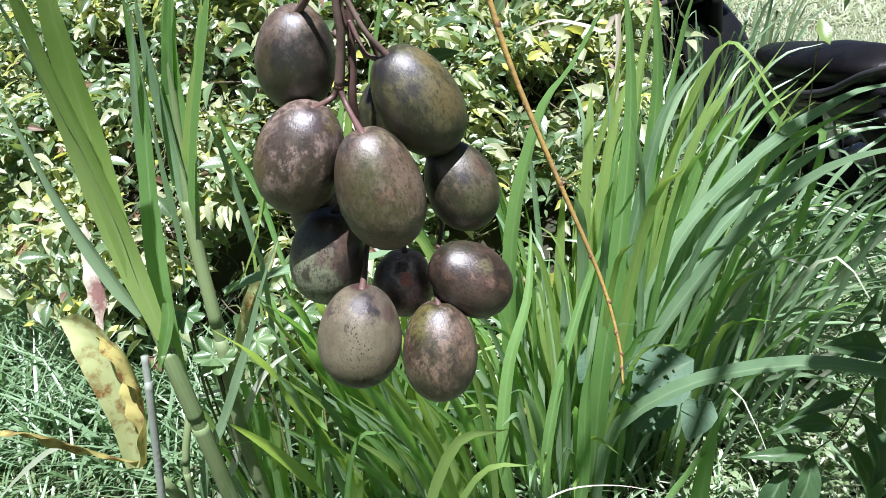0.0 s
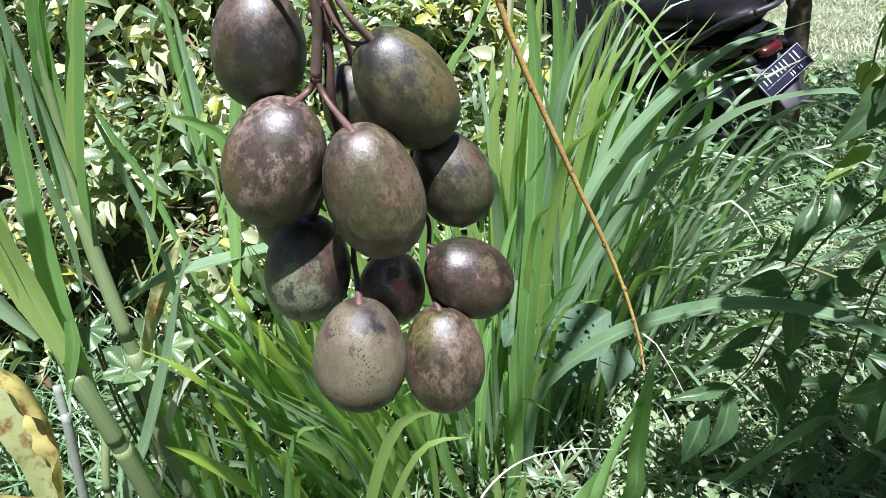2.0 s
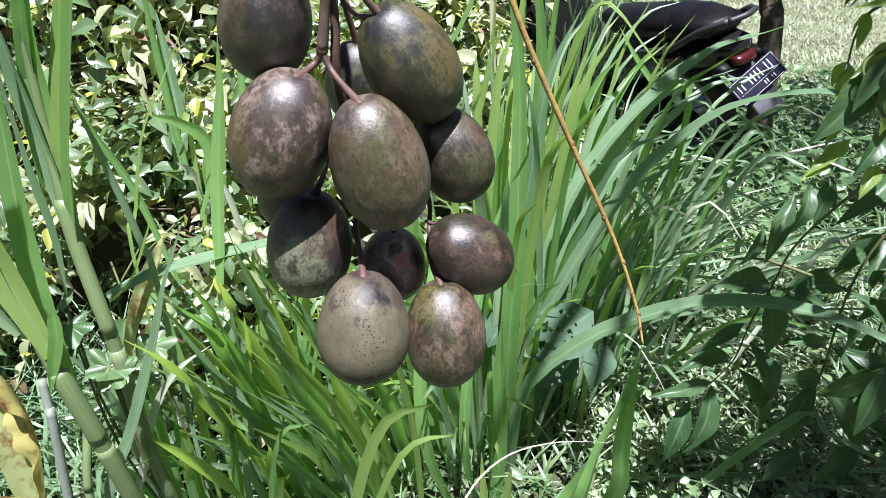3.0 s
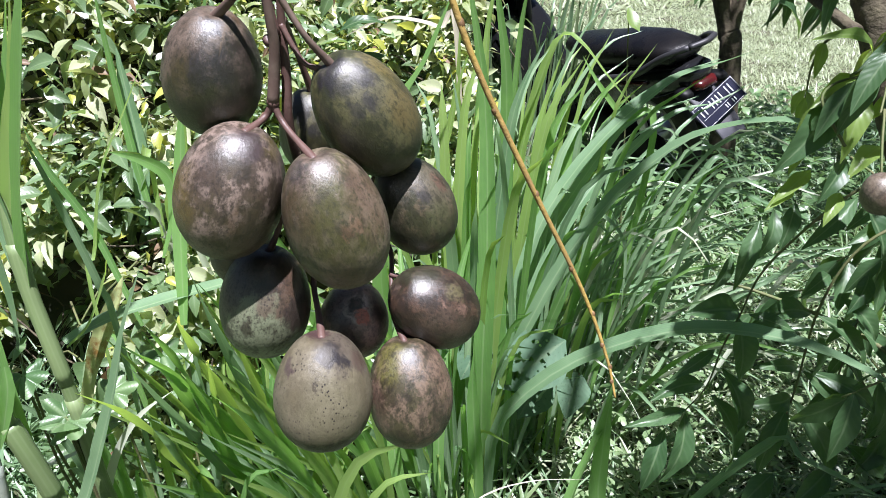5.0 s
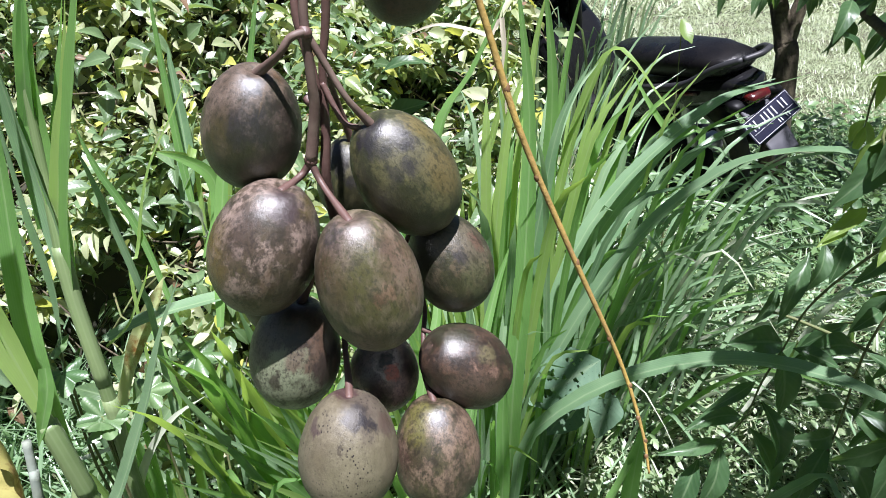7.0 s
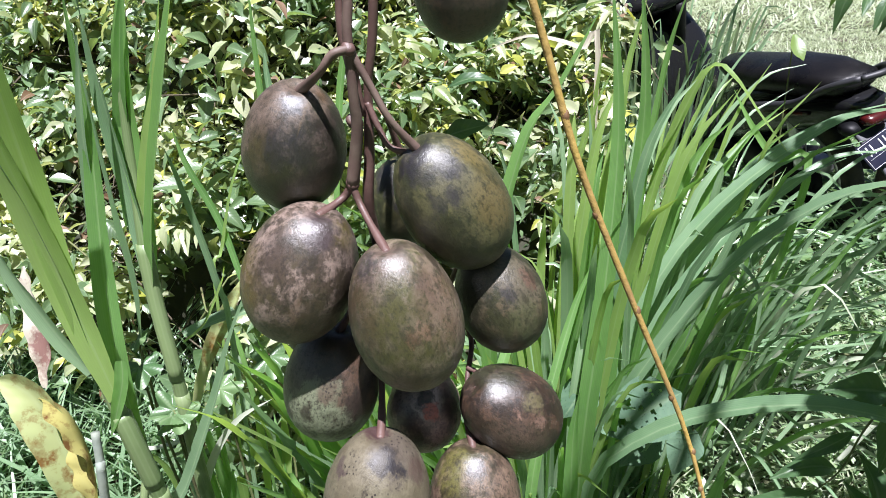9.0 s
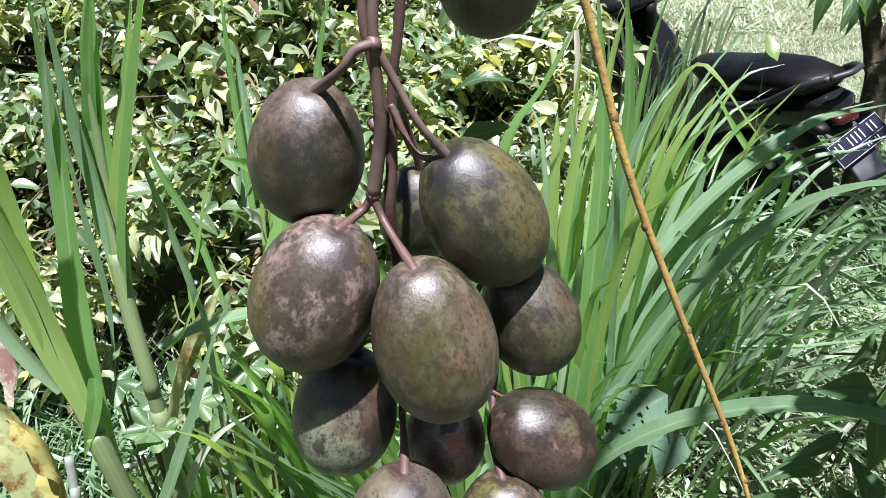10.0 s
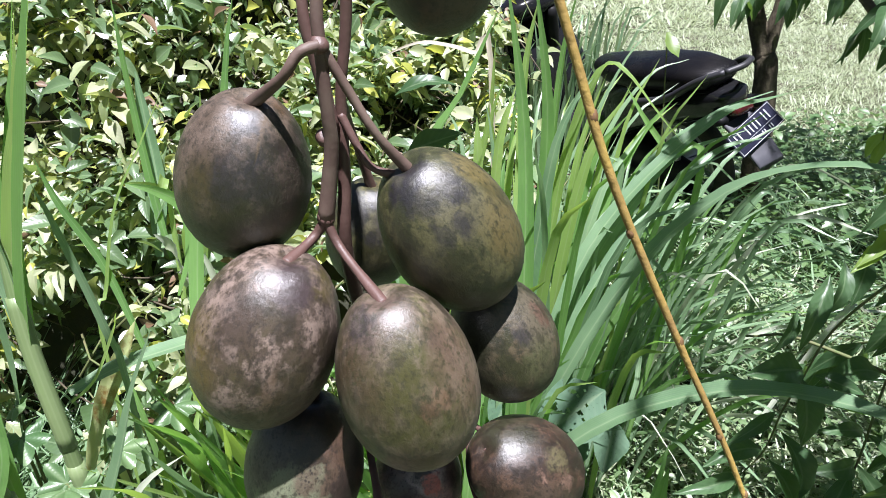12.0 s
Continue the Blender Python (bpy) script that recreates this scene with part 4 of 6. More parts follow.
key_blade(cane_clump, 0.0168, 20, WHITISH, (-0.464, 1.400, 0.435), (-0.493, 1.400, 0.667), (-0.508, 1.400, 0.746), (-0.527, 1.400, 0.767))
key_blade(cane_clump, 0.0236, 10, WHITISH, (-1.151, 0.900, 0.262), (-1.032, 0.867, 0.372), (-0.912, 0.833, 0.471), (-0.825, 0.800, 0.522), rooted=False)
key_blade(cane_clump, 0.0107, 20, WHITISH, (-0.712, 0.950, 0.524), (-0.667, 0.950, 0.530), (-0.600, 0.950, 0.557), (-0.531, 0.950, 0.595), rooted=False)
key_blade(cane_clump, 0.0110, 10, GRASS_SUN, (-0.578, 0.950, 0.747), (-0.529, 0.933, 0.792), (-0.482, 0.917, 0.871), (-0.464, 0.900, 0.908), rooted=False)
key_blade(cane_clump, 0.0220, -15, GRASS_PALE, (-0.654, 0.900, 0.733), (-0.642, 0.890, 0.863), (-0.626, 0.880, 0.971), (-0.604, 0.870, 1.101), (-0.573, 0.860, 1.222), rooted=False)
key_blade(cane_clump, 0.0196, 25, GRASS_PALE, (-0.608, 0.880, 0.747), (-0.581, 0.870, 0.884), (-0.577, 0.860, 1.005), (-0.571, 0.850, 1.129), (-0.562, 0.840, 1.237), rooted=False)
key_blade(cane_clump, 0.0236, 0, GRASS_SUN, (-0.566, 0.880, 0.909), (-0.556, 0.875, 0.974), (-0.522, 0.870, 1.085), (-0.490, 0.865, 1.169), (-0.461, 0.860, 1.273), rooted=False)
key_blade(cane_clump, 0.0190, -30, GRASS, (-0.591, 0.900, 0.965), (-0.570, 0.893, 1.079), (-0.544, 0.887, 1.189), (-0.518, 0.880, 1.274), rooted=False)
key_blade(cane_clump, 0.0264, 30, GRASS_PALE, (-0.613, 0.780, 0.805), (-0.640, 0.775, 0.863), (-0.673, 0.770, 0.952), (-0.699, 0.765, 1.051), (-0.716, 0.760, 1.134), rooted=False)
random_blades(cane_clump, 50, (-0.45, 1.05), 0.2, 0.62, 0.22, 0.02, 6, (0.08, 0.0), (GRASS, GRASS_SUN, GRASS_PALE), 0.8)

far_grass = thing("tall_lawn_grass", "thin tall grass tufts at the edge of the lawn", "grass", "tall grass clumps", place=(0.6, 3.9, 0))
random_blades(far_grass, 170, (0.72, 4.1), 0.42, 0.95, 0.35, 0.018, 8, (0, 0), (LAWN, GRASS_PALE), 0.5, 8)


# ---- the fruit bunch ----
# dark tones for spots and rot, and for shade painted on some sides
NIGHT, ROT_AND_SHADE, PEAR = (0.014, 0.012, 0.014), (0.018, 0.012, 0.009), (0.022, 0.023, 0.007)
# green lower skin; its darkness and the dark right side are painted shade
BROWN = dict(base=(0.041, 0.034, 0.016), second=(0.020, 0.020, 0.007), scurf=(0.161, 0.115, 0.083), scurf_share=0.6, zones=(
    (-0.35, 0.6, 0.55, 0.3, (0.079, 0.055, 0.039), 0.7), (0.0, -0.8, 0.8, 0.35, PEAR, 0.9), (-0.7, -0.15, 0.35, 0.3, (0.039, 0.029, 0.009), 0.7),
    (0.08, 0.5, 0.17, 0.08, NIGHT, 0.85), (-0.25, 0.0, 0.24, 0.14, NIGHT, 0.7), (0.2, -0.1, 0.24, 0.14, NIGHT, 0.7), (0.8, -0.1, 0.5, 0.3, ROT_AND_SHADE, 0.85),
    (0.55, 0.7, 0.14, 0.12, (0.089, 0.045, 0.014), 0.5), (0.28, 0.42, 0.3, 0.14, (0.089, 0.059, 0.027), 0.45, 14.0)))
# the dark right and bottom edges put the fruit's shaded side into the skin
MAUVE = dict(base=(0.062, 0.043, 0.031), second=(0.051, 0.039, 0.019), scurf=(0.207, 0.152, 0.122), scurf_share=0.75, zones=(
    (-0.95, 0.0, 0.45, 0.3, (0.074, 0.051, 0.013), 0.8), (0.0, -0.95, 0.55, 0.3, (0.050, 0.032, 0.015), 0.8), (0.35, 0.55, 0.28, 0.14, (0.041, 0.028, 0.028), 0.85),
    (-0.4, 0.25, 0.28, 0.2, (0.045, 0.030, 0.022), 0.6), (0.95, -0.2, 0.45, 0.3, ROT_AND_SHADE, 0.8), (0.75, 0.4, 0.2, 0.12, (0.067, 0.053, 0.017), 0.7),
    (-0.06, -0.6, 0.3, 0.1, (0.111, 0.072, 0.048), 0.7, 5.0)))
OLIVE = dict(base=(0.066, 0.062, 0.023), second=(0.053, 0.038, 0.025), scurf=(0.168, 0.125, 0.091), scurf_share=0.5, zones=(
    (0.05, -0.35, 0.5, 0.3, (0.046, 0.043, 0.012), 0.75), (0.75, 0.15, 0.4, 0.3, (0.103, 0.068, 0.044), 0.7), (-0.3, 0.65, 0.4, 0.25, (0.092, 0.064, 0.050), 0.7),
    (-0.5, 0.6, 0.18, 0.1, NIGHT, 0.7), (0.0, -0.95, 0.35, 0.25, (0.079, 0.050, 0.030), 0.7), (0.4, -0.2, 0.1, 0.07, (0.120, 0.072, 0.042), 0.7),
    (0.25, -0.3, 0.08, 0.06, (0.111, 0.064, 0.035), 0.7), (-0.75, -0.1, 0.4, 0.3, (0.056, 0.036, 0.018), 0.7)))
# yellow right and top edges paint light on the skin, the dark underside shade
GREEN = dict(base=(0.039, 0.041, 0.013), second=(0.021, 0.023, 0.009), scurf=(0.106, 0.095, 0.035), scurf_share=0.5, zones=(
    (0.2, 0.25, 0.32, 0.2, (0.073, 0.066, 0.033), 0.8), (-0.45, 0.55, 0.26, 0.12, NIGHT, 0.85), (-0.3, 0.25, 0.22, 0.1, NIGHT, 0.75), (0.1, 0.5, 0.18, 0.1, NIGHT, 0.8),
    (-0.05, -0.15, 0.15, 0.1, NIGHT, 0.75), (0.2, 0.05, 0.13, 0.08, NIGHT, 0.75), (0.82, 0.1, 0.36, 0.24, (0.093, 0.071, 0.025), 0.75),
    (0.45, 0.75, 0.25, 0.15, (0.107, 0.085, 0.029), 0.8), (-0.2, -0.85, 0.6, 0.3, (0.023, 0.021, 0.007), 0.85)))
# skin darkened, most on the left, for the shadow of the fruit above
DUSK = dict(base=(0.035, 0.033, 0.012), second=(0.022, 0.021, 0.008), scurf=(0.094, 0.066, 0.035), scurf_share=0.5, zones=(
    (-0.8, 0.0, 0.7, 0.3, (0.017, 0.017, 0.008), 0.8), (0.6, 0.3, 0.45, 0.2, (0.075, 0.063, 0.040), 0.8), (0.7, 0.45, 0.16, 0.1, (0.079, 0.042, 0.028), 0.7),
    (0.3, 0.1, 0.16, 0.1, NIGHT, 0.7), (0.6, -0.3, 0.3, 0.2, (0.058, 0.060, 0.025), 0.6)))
# dark upper skin paints the shadow of the fruit above; the specks are spots
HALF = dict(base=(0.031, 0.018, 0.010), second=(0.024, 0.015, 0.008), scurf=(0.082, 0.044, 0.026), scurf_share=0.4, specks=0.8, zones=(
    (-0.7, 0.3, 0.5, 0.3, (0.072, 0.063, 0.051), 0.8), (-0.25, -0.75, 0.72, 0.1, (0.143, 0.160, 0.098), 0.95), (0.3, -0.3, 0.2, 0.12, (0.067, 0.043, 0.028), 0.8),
    (0.55, -0.45, 0.2, 0.1, ROT_AND_SHADE, 0.9), (-0.1, -0.2, 0.16, 0.1, (0.072, 0.048, 0.033), 0.7), (0.05, -1.0, 0.22, 0.14, ROT_AND_SHADE, 0.85), (-0.9, -0.35, 0.2, 0.1, ROT_AND_SHADE, 0.8),
    (-0.45, -0.45, 0.12, 0.08, ROT_AND_SHADE, 0.7)))
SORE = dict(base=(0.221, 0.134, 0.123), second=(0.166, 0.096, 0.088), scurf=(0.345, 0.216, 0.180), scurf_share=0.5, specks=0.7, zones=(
    (-0.35, 0.3, 0.5, 0.3, (0.140, 0.115, 0.115), 0.8), (0.2, 0.2, 0.36, 0.12, (0.364, 0.294, 0.266), 0.8), (0.08, 0.25, 0.2, 0.1, ROT_AND_SHADE, 0.9),
    (0.3, -0.05, 0.19, 0.09, (0.420, 0.098, 0.063), 0.92), (0.8, 0.2, 0.35, 0.2, ROT_AND_SHADE, 0.7), (0.0, -0.7, 0.2, 0.12, ROT_AND_SHADE, 0.7)))
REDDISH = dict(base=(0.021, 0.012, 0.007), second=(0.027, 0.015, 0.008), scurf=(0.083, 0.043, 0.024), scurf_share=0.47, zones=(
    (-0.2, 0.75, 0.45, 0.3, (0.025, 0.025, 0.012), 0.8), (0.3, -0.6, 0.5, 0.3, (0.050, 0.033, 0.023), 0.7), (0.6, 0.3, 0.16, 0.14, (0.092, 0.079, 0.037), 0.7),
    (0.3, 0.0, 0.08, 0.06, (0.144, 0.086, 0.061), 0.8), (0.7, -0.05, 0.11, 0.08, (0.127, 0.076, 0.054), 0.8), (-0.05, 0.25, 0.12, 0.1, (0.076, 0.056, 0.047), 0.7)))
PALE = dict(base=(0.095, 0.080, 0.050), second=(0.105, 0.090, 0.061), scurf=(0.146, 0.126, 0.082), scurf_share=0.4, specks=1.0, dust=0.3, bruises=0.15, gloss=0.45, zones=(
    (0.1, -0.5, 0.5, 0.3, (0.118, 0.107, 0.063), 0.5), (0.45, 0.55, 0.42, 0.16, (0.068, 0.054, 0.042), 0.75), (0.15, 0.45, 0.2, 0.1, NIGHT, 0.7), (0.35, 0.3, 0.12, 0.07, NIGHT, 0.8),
    (0.55, 0.2, 0.1, 0.06, NIGHT, 0.8), (-0.62, 0.4, 0.12, 0.07, (0.055, 0.038, 0.035), 0.8), (0.8, 0.3, 0.22, 0.12, (0.055, 0.035, 0.028), 0.8), (0.15, -0.98, 0.32, 0.1, ROT_AND_SHADE, 0.92),
    (-0.3, -0.93, 0.18, 0.1, ROT_AND_SHADE, 0.85), (0.6, -0.78, 0.12, 0.08, ROT_AND_SHADE, 0.8), (0.0, 0.92, 0.22, 0.12, (0.046, 0.024, 0.024), 0.9), (-0.1, -0.05, 0.07, 0.05, ROT_AND_SHADE, 0.6)))
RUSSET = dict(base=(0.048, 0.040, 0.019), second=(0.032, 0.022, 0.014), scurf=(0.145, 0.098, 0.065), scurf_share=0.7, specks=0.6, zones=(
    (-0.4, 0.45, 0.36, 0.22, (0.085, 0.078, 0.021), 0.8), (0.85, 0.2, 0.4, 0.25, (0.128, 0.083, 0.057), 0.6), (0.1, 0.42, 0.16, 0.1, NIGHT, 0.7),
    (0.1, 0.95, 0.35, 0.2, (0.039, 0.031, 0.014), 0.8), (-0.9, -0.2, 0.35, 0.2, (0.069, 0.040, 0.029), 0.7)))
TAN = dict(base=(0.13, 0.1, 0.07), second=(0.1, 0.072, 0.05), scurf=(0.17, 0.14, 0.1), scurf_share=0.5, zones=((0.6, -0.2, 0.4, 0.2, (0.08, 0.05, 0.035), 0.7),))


def fruit(parent, centre, axis, r, half, mat, label, egg=0.06, name="fruit"):
    """An egg-shaped fruit with its stalk end along axis, dimpled there, slightly uneven."""
    rows, cols = 26, 36
    verts, faces = [], []
    seed = centre[0] * 91 + centre[2] * 53
    for i in range(rows + 1):
        a = math.pi * i / rows
        z = math.cos(a)
        rr = max(0.0, math.sin(a)) ** 0.94 * (1 - egg * z)
        zz = half * (z - 0.10 * math.exp(-((a / 0.2) ** 2)))
        for j in range(cols):
            b = 2 * math.pi * j / cols
            p = Vector((r * rr * math.cos(b), r * rr * math.sin(b), zz))
            bump = 1 + 0.025 * noise.noise(p * 28 + Vector((seed, 0, 0))) + 0.006 * noise.noise(p * 150)
            verts.append(p * bump)
    for i in range(rows):
        for j in range(cols):
            k = (j + 1) % cols
            faces.append((i * cols + j, (i + 1) * cols + j, (i + 1) * cols + k, i * cols + k))
    mesh = bpy.data.meshes.new(name)
    mesh.from_pydata(verts, [], faces)
    z = Vector(axis).normalized()
    y = Vector((0.1, 1, 0))
    x = y.cross(z).normalized()
    y = z.cross(x)
    turn = Matrix((x, y, z)).transposed()
    # the skin zones are laid out to fit the view from this camera position
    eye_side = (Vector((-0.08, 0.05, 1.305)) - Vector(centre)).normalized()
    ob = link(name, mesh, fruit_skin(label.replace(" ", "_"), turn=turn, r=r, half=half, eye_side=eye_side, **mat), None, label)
    ob.matrix_world = Matrix.Translation(centre) @ turn.to_4x4()
    if parent is not None:
        ob.parent = parent
        ob.matrix_parent_inverse = parent.matrix_world.inverted()
    return ob


bunch = thing("fruit_bunch", "hanging bunch of ripening olive-brown ambarella fruits on brown stalks", "fruit", place=(-0.12, 0.36, 1.6))
bpy.context.view_layer.update()
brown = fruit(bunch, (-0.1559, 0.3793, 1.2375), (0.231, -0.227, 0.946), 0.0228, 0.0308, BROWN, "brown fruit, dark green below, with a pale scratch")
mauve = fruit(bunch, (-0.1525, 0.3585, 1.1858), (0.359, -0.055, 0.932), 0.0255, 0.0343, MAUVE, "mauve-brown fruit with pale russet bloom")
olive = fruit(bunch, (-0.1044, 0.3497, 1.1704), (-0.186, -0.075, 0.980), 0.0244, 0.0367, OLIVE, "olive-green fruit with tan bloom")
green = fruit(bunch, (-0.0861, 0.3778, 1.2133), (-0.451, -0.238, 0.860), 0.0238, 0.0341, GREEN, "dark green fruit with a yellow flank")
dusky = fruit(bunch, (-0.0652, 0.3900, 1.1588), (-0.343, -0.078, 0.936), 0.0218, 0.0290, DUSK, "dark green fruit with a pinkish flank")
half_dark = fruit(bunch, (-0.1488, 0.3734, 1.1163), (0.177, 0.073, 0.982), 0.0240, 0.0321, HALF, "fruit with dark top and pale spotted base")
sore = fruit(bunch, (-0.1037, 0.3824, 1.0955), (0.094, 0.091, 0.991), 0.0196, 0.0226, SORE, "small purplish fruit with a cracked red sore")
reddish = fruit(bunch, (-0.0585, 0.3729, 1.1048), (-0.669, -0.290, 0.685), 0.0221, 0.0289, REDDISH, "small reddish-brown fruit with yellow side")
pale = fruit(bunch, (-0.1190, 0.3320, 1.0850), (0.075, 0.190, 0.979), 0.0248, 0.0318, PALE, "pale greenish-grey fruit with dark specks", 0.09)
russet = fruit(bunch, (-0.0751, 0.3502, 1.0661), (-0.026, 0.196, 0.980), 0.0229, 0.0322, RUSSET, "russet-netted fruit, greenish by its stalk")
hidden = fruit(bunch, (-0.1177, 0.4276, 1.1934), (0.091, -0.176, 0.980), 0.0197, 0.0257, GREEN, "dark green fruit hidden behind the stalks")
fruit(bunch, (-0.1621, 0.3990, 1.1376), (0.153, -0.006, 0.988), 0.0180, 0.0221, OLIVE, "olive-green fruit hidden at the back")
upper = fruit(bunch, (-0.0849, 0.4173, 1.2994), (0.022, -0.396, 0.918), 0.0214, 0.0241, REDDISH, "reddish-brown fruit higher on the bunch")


def crown(ob, inset=0.9):
    """The stalk end of a fruit."""
    top = max(v.co.z for v in ob.data.vertices)
    return tuple(ob.matrix_world @ Vector((0, 0, top * inset)))


def above(ob):
    return tuple(ob.matrix_world @ Vector((0, 0, 1.35 * max(v.co.z for v in ob.data.vertices))))


bpy.context.view_layer.update()
MAIN_TOP = (-0.123, 0.364, 1.303)
def stalk(r, mat, *points):
    """A round woody stalk through the given places, straight at first where it comes from high up."""
    first, second = Vector(points[0]), Vector(points[1])
    if (first - second).length > 0.06:
        points = (points[0],) + tuple(tuple(second.lerp(first, f)) for f in (0.6, 0.3, 0.14, 0.06)) + tuple(points[1:])
    return link("stalk", tube_mesh("stalk", points, (r, r * 0.9, r * 0.85, r * 1.3), 44, 10, 0.03, round(1e5 * r)), mat, bunch)


stalk(0.0023, STEM_GREY, (-0.145, 0.385, 1.62), MAIN_TOP, (-0.124, 0.363, 1.290), (-0.124, 0.363, 1.281), (-0.124, 0.365, 1.261), (-0.124, 0.367, 1.251), (-0.126, 0.369, 1.238), (-0.129, 0.370, 1.223))
stalk(0.0020, STEM, (-0.129, 0.370, 1.223), (-0.134, 0.369, 1.217), crown(mauve))
stalk(0.0018, STEM, (-0.129, 0.370, 1.223), (-0.124, 0.366, 1.213), crown(olive))
stalk(0.0019, STEM_GREY, (-0.124, 0.361, 1.282), (-0.130, 0.359, 1.280), (-0.136, 0.360, 1.273), crown(brown))
stalk(0.0017, STEM_GREY, (-0.123, 0.363, 1.280), (-0.116, 0.364, 1.266), (-0.109, 0.364, 1.253), crown(green))
stalk(0.0022, STEM, (-0.12, 0.395, 1.62), (-0.115, 0.373, 1.303), (-0.117, 0.374, 1.283), (-0.120, 0.375, 1.267), (-0.121, 0.376, 1.253), (-0.122, 0.376, 1.233), (-0.124, 0.377, 1.209), (-0.122, 0.393, 1.172))
stalk(0.0015, STEM, (-0.121, 0.375, 1.258), (-0.116, 0.373, 1.247), (-0.111, 0.371, 1.240), crown(green, 0.8))
stalk(0.0020, STEM, (-0.15, 0.39, 1.62), (-0.129, 0.374, 1.303), (-0.129, 0.373, 1.287), (-0.126, 0.373, 1.272), (-0.124, 0.374, 1.253))
stalk(0.0018, STEM, (-0.122, 0.394, 1.258), (-0.121, 0.411, 1.244), crown(hidden))
stalk(0.0018, STEM, (-0.122, 0.386, 1.168), (-0.121, 0.391, 1.142), (-0.122, 0.372, 1.126), (-0.119, 0.353, 1.118), crown(pale))
stalk(0.0016, STEM, (-0.122, 0.386, 1.168), (-0.096, 0.411, 1.145), (-0.081, 0.400, 1.131), (-0.081, 0.384, 1.116), (-0.081, 0.373, 1.102), crown(russet))
stalk(0.0014, STEM, (-0.081, 0.386, 1.120), (-0.076, 0.381, 1.120), crown(reddish))
stalk(0.0018, STEM, (-0.12, 0.395, 1.62), (-0.1, 0.42, 1.45), above(upper), crown(upper))
stalk(0.0016, STEM, (-0.096, 0.411, 1.145), above(dusky), crown(dusky))
stalk(0.0016, STEM, (-0.096, 0.411, 1.145), above(sore), crown(sore))
stalk(0.0019, STEM, (-0.133, 0.380, 1.171), (-0.138, 0.383, 1.154), crown(half_dark))
for centre, r in (((-0.124, 0.362, 1.282), 0.0029), ((-0.1265, 0.369, 1.252), 0.0029), ((-0.129, 0.370, 1.224), 0.003)):
    bm = bmesh.new()
    bmesh.ops.create_icosphere(bm, subdivisions=3, radius=r)
    for v in bm.verts:
        v.co *= 1 + 0.25 * noise.noise(v.co * 300)
        v.co += Vector(centre)
    part("stalk_knot", bm, STEM, bunch)

orange_stalk = thing("bare_stalk", "bare ochre-yellow hanging leaf stalk with small brown knots", "stalk", place=(0.0, 0.4, 1.6))
POINTS = ((-0.079, 0.370, 1.367), (-0.052, 0.369, 1.293), (-0.034, 0.365, 1.238), (-0.009, 0.359, 1.180), (0.018, 0.351, 1.121), (0.030, 0.340, 1.085), (0.033, 0.330, 1.065))
link("rod", tube_mesh("rod", POINTS, (0.0016, 0.0016, 0.0014, 0.0010, 0.0006), 60, 10, 0.06, 3), ORANGE, orange_stalk)
rod_line = spline(POINTS, 101)
for k, s in enumerate((28, 40, 52, 63, 72, 80, 87, 93)):
    bm = bmesh.new()
    bmesh.ops.create_icosphere(bm, subdivisions=2, radius=0.0021 - 0.0011 * s / 100)
    for v in bm.verts:
        v.co = Vector((v.co.x * 1.05, v.co.y, v.co.z * 1.5)) * (1 + 0.2 * noise.noise(v.co * 700)) + Vector(rod_line[s]) + Vector((0.0004 * (-1) ** k, 0, 0))
    part("knot", bm, KNOT, orange_stalk, "small brown leaf scar")


# ---- motor scooter ----
def ring_loft(name, sections, sides=20, power=2.6):
    """A rounded body through sections of (x, y, z, half width, half height)."""
    verts, faces = [], []
    for x, y, z, hw, hh in sections:
        for s in range(sides):
            a = 2 * math.pi * s / sides
            c, q = math.cos(a), math.sin(a)
            verts.append((x, y + hw * math.copysign(abs(c) ** (2 / power), c), z + hh * math.copysign(abs(q) ** (2 / power), q)))
    for k in range(len(sections) - 1):
        for s in range(sides):
            a, b = k * sides + s, k * sides + (s + 1) % sides
            faces.append((a, b, b + sides, a + sides))
    faces.append(tuple(range(sides))[::-1])
    faces.append(tuple(range((len(sections) - 1) * sides, len(sections) * sides)))
    mesh = bpy.data.meshes.new(name)
    mesh.from_pydata(verts, [], faces)
    return mesh


def box_mesh(name, size, bevel=0.004):
    bm = bmesh.new()
    bmesh.ops.create_cube(bm, size=1.0)
    bmesh.ops.scale(bm, vec=size, verts=bm.verts)
    bmesh.ops.bevel(bm, geom=bm.edges, offset=bevel, segments=2, affect="EDGES", profile=0.5)
    mesh = bpy.data.meshes.new(name)
    bm.to_mesh(mesh)
    bm.free()
    return mesh


def ring_mesh(name, radius, tube, squash=1.0, n=40, sides=12):
    """A ring round the y axis."""
    verts, faces = [], []
    for k in range(n):
        a = 2 * math.pi * k / n
        for s in range(sides):
            b = 2 * math.pi * s / sides
            q = radius + tube * math.cos(b)
            verts.append((q * math.cos(a), tube * squash * math.sin(b), q * math.sin(a)))
    for k in range(n):
        for s in range(sides):
            a, b = k * sides + s, k * sides + (s + 1) % sides
            c, d = ((k + 1) % n) * sides + (s + 1) % sides, ((k + 1) % n) * sides + s
            faces.append((a, b, c, d))
    mesh = bpy.data.meshes.new(name)
    mesh.from_pydata(verts, [], faces)
    return mesh


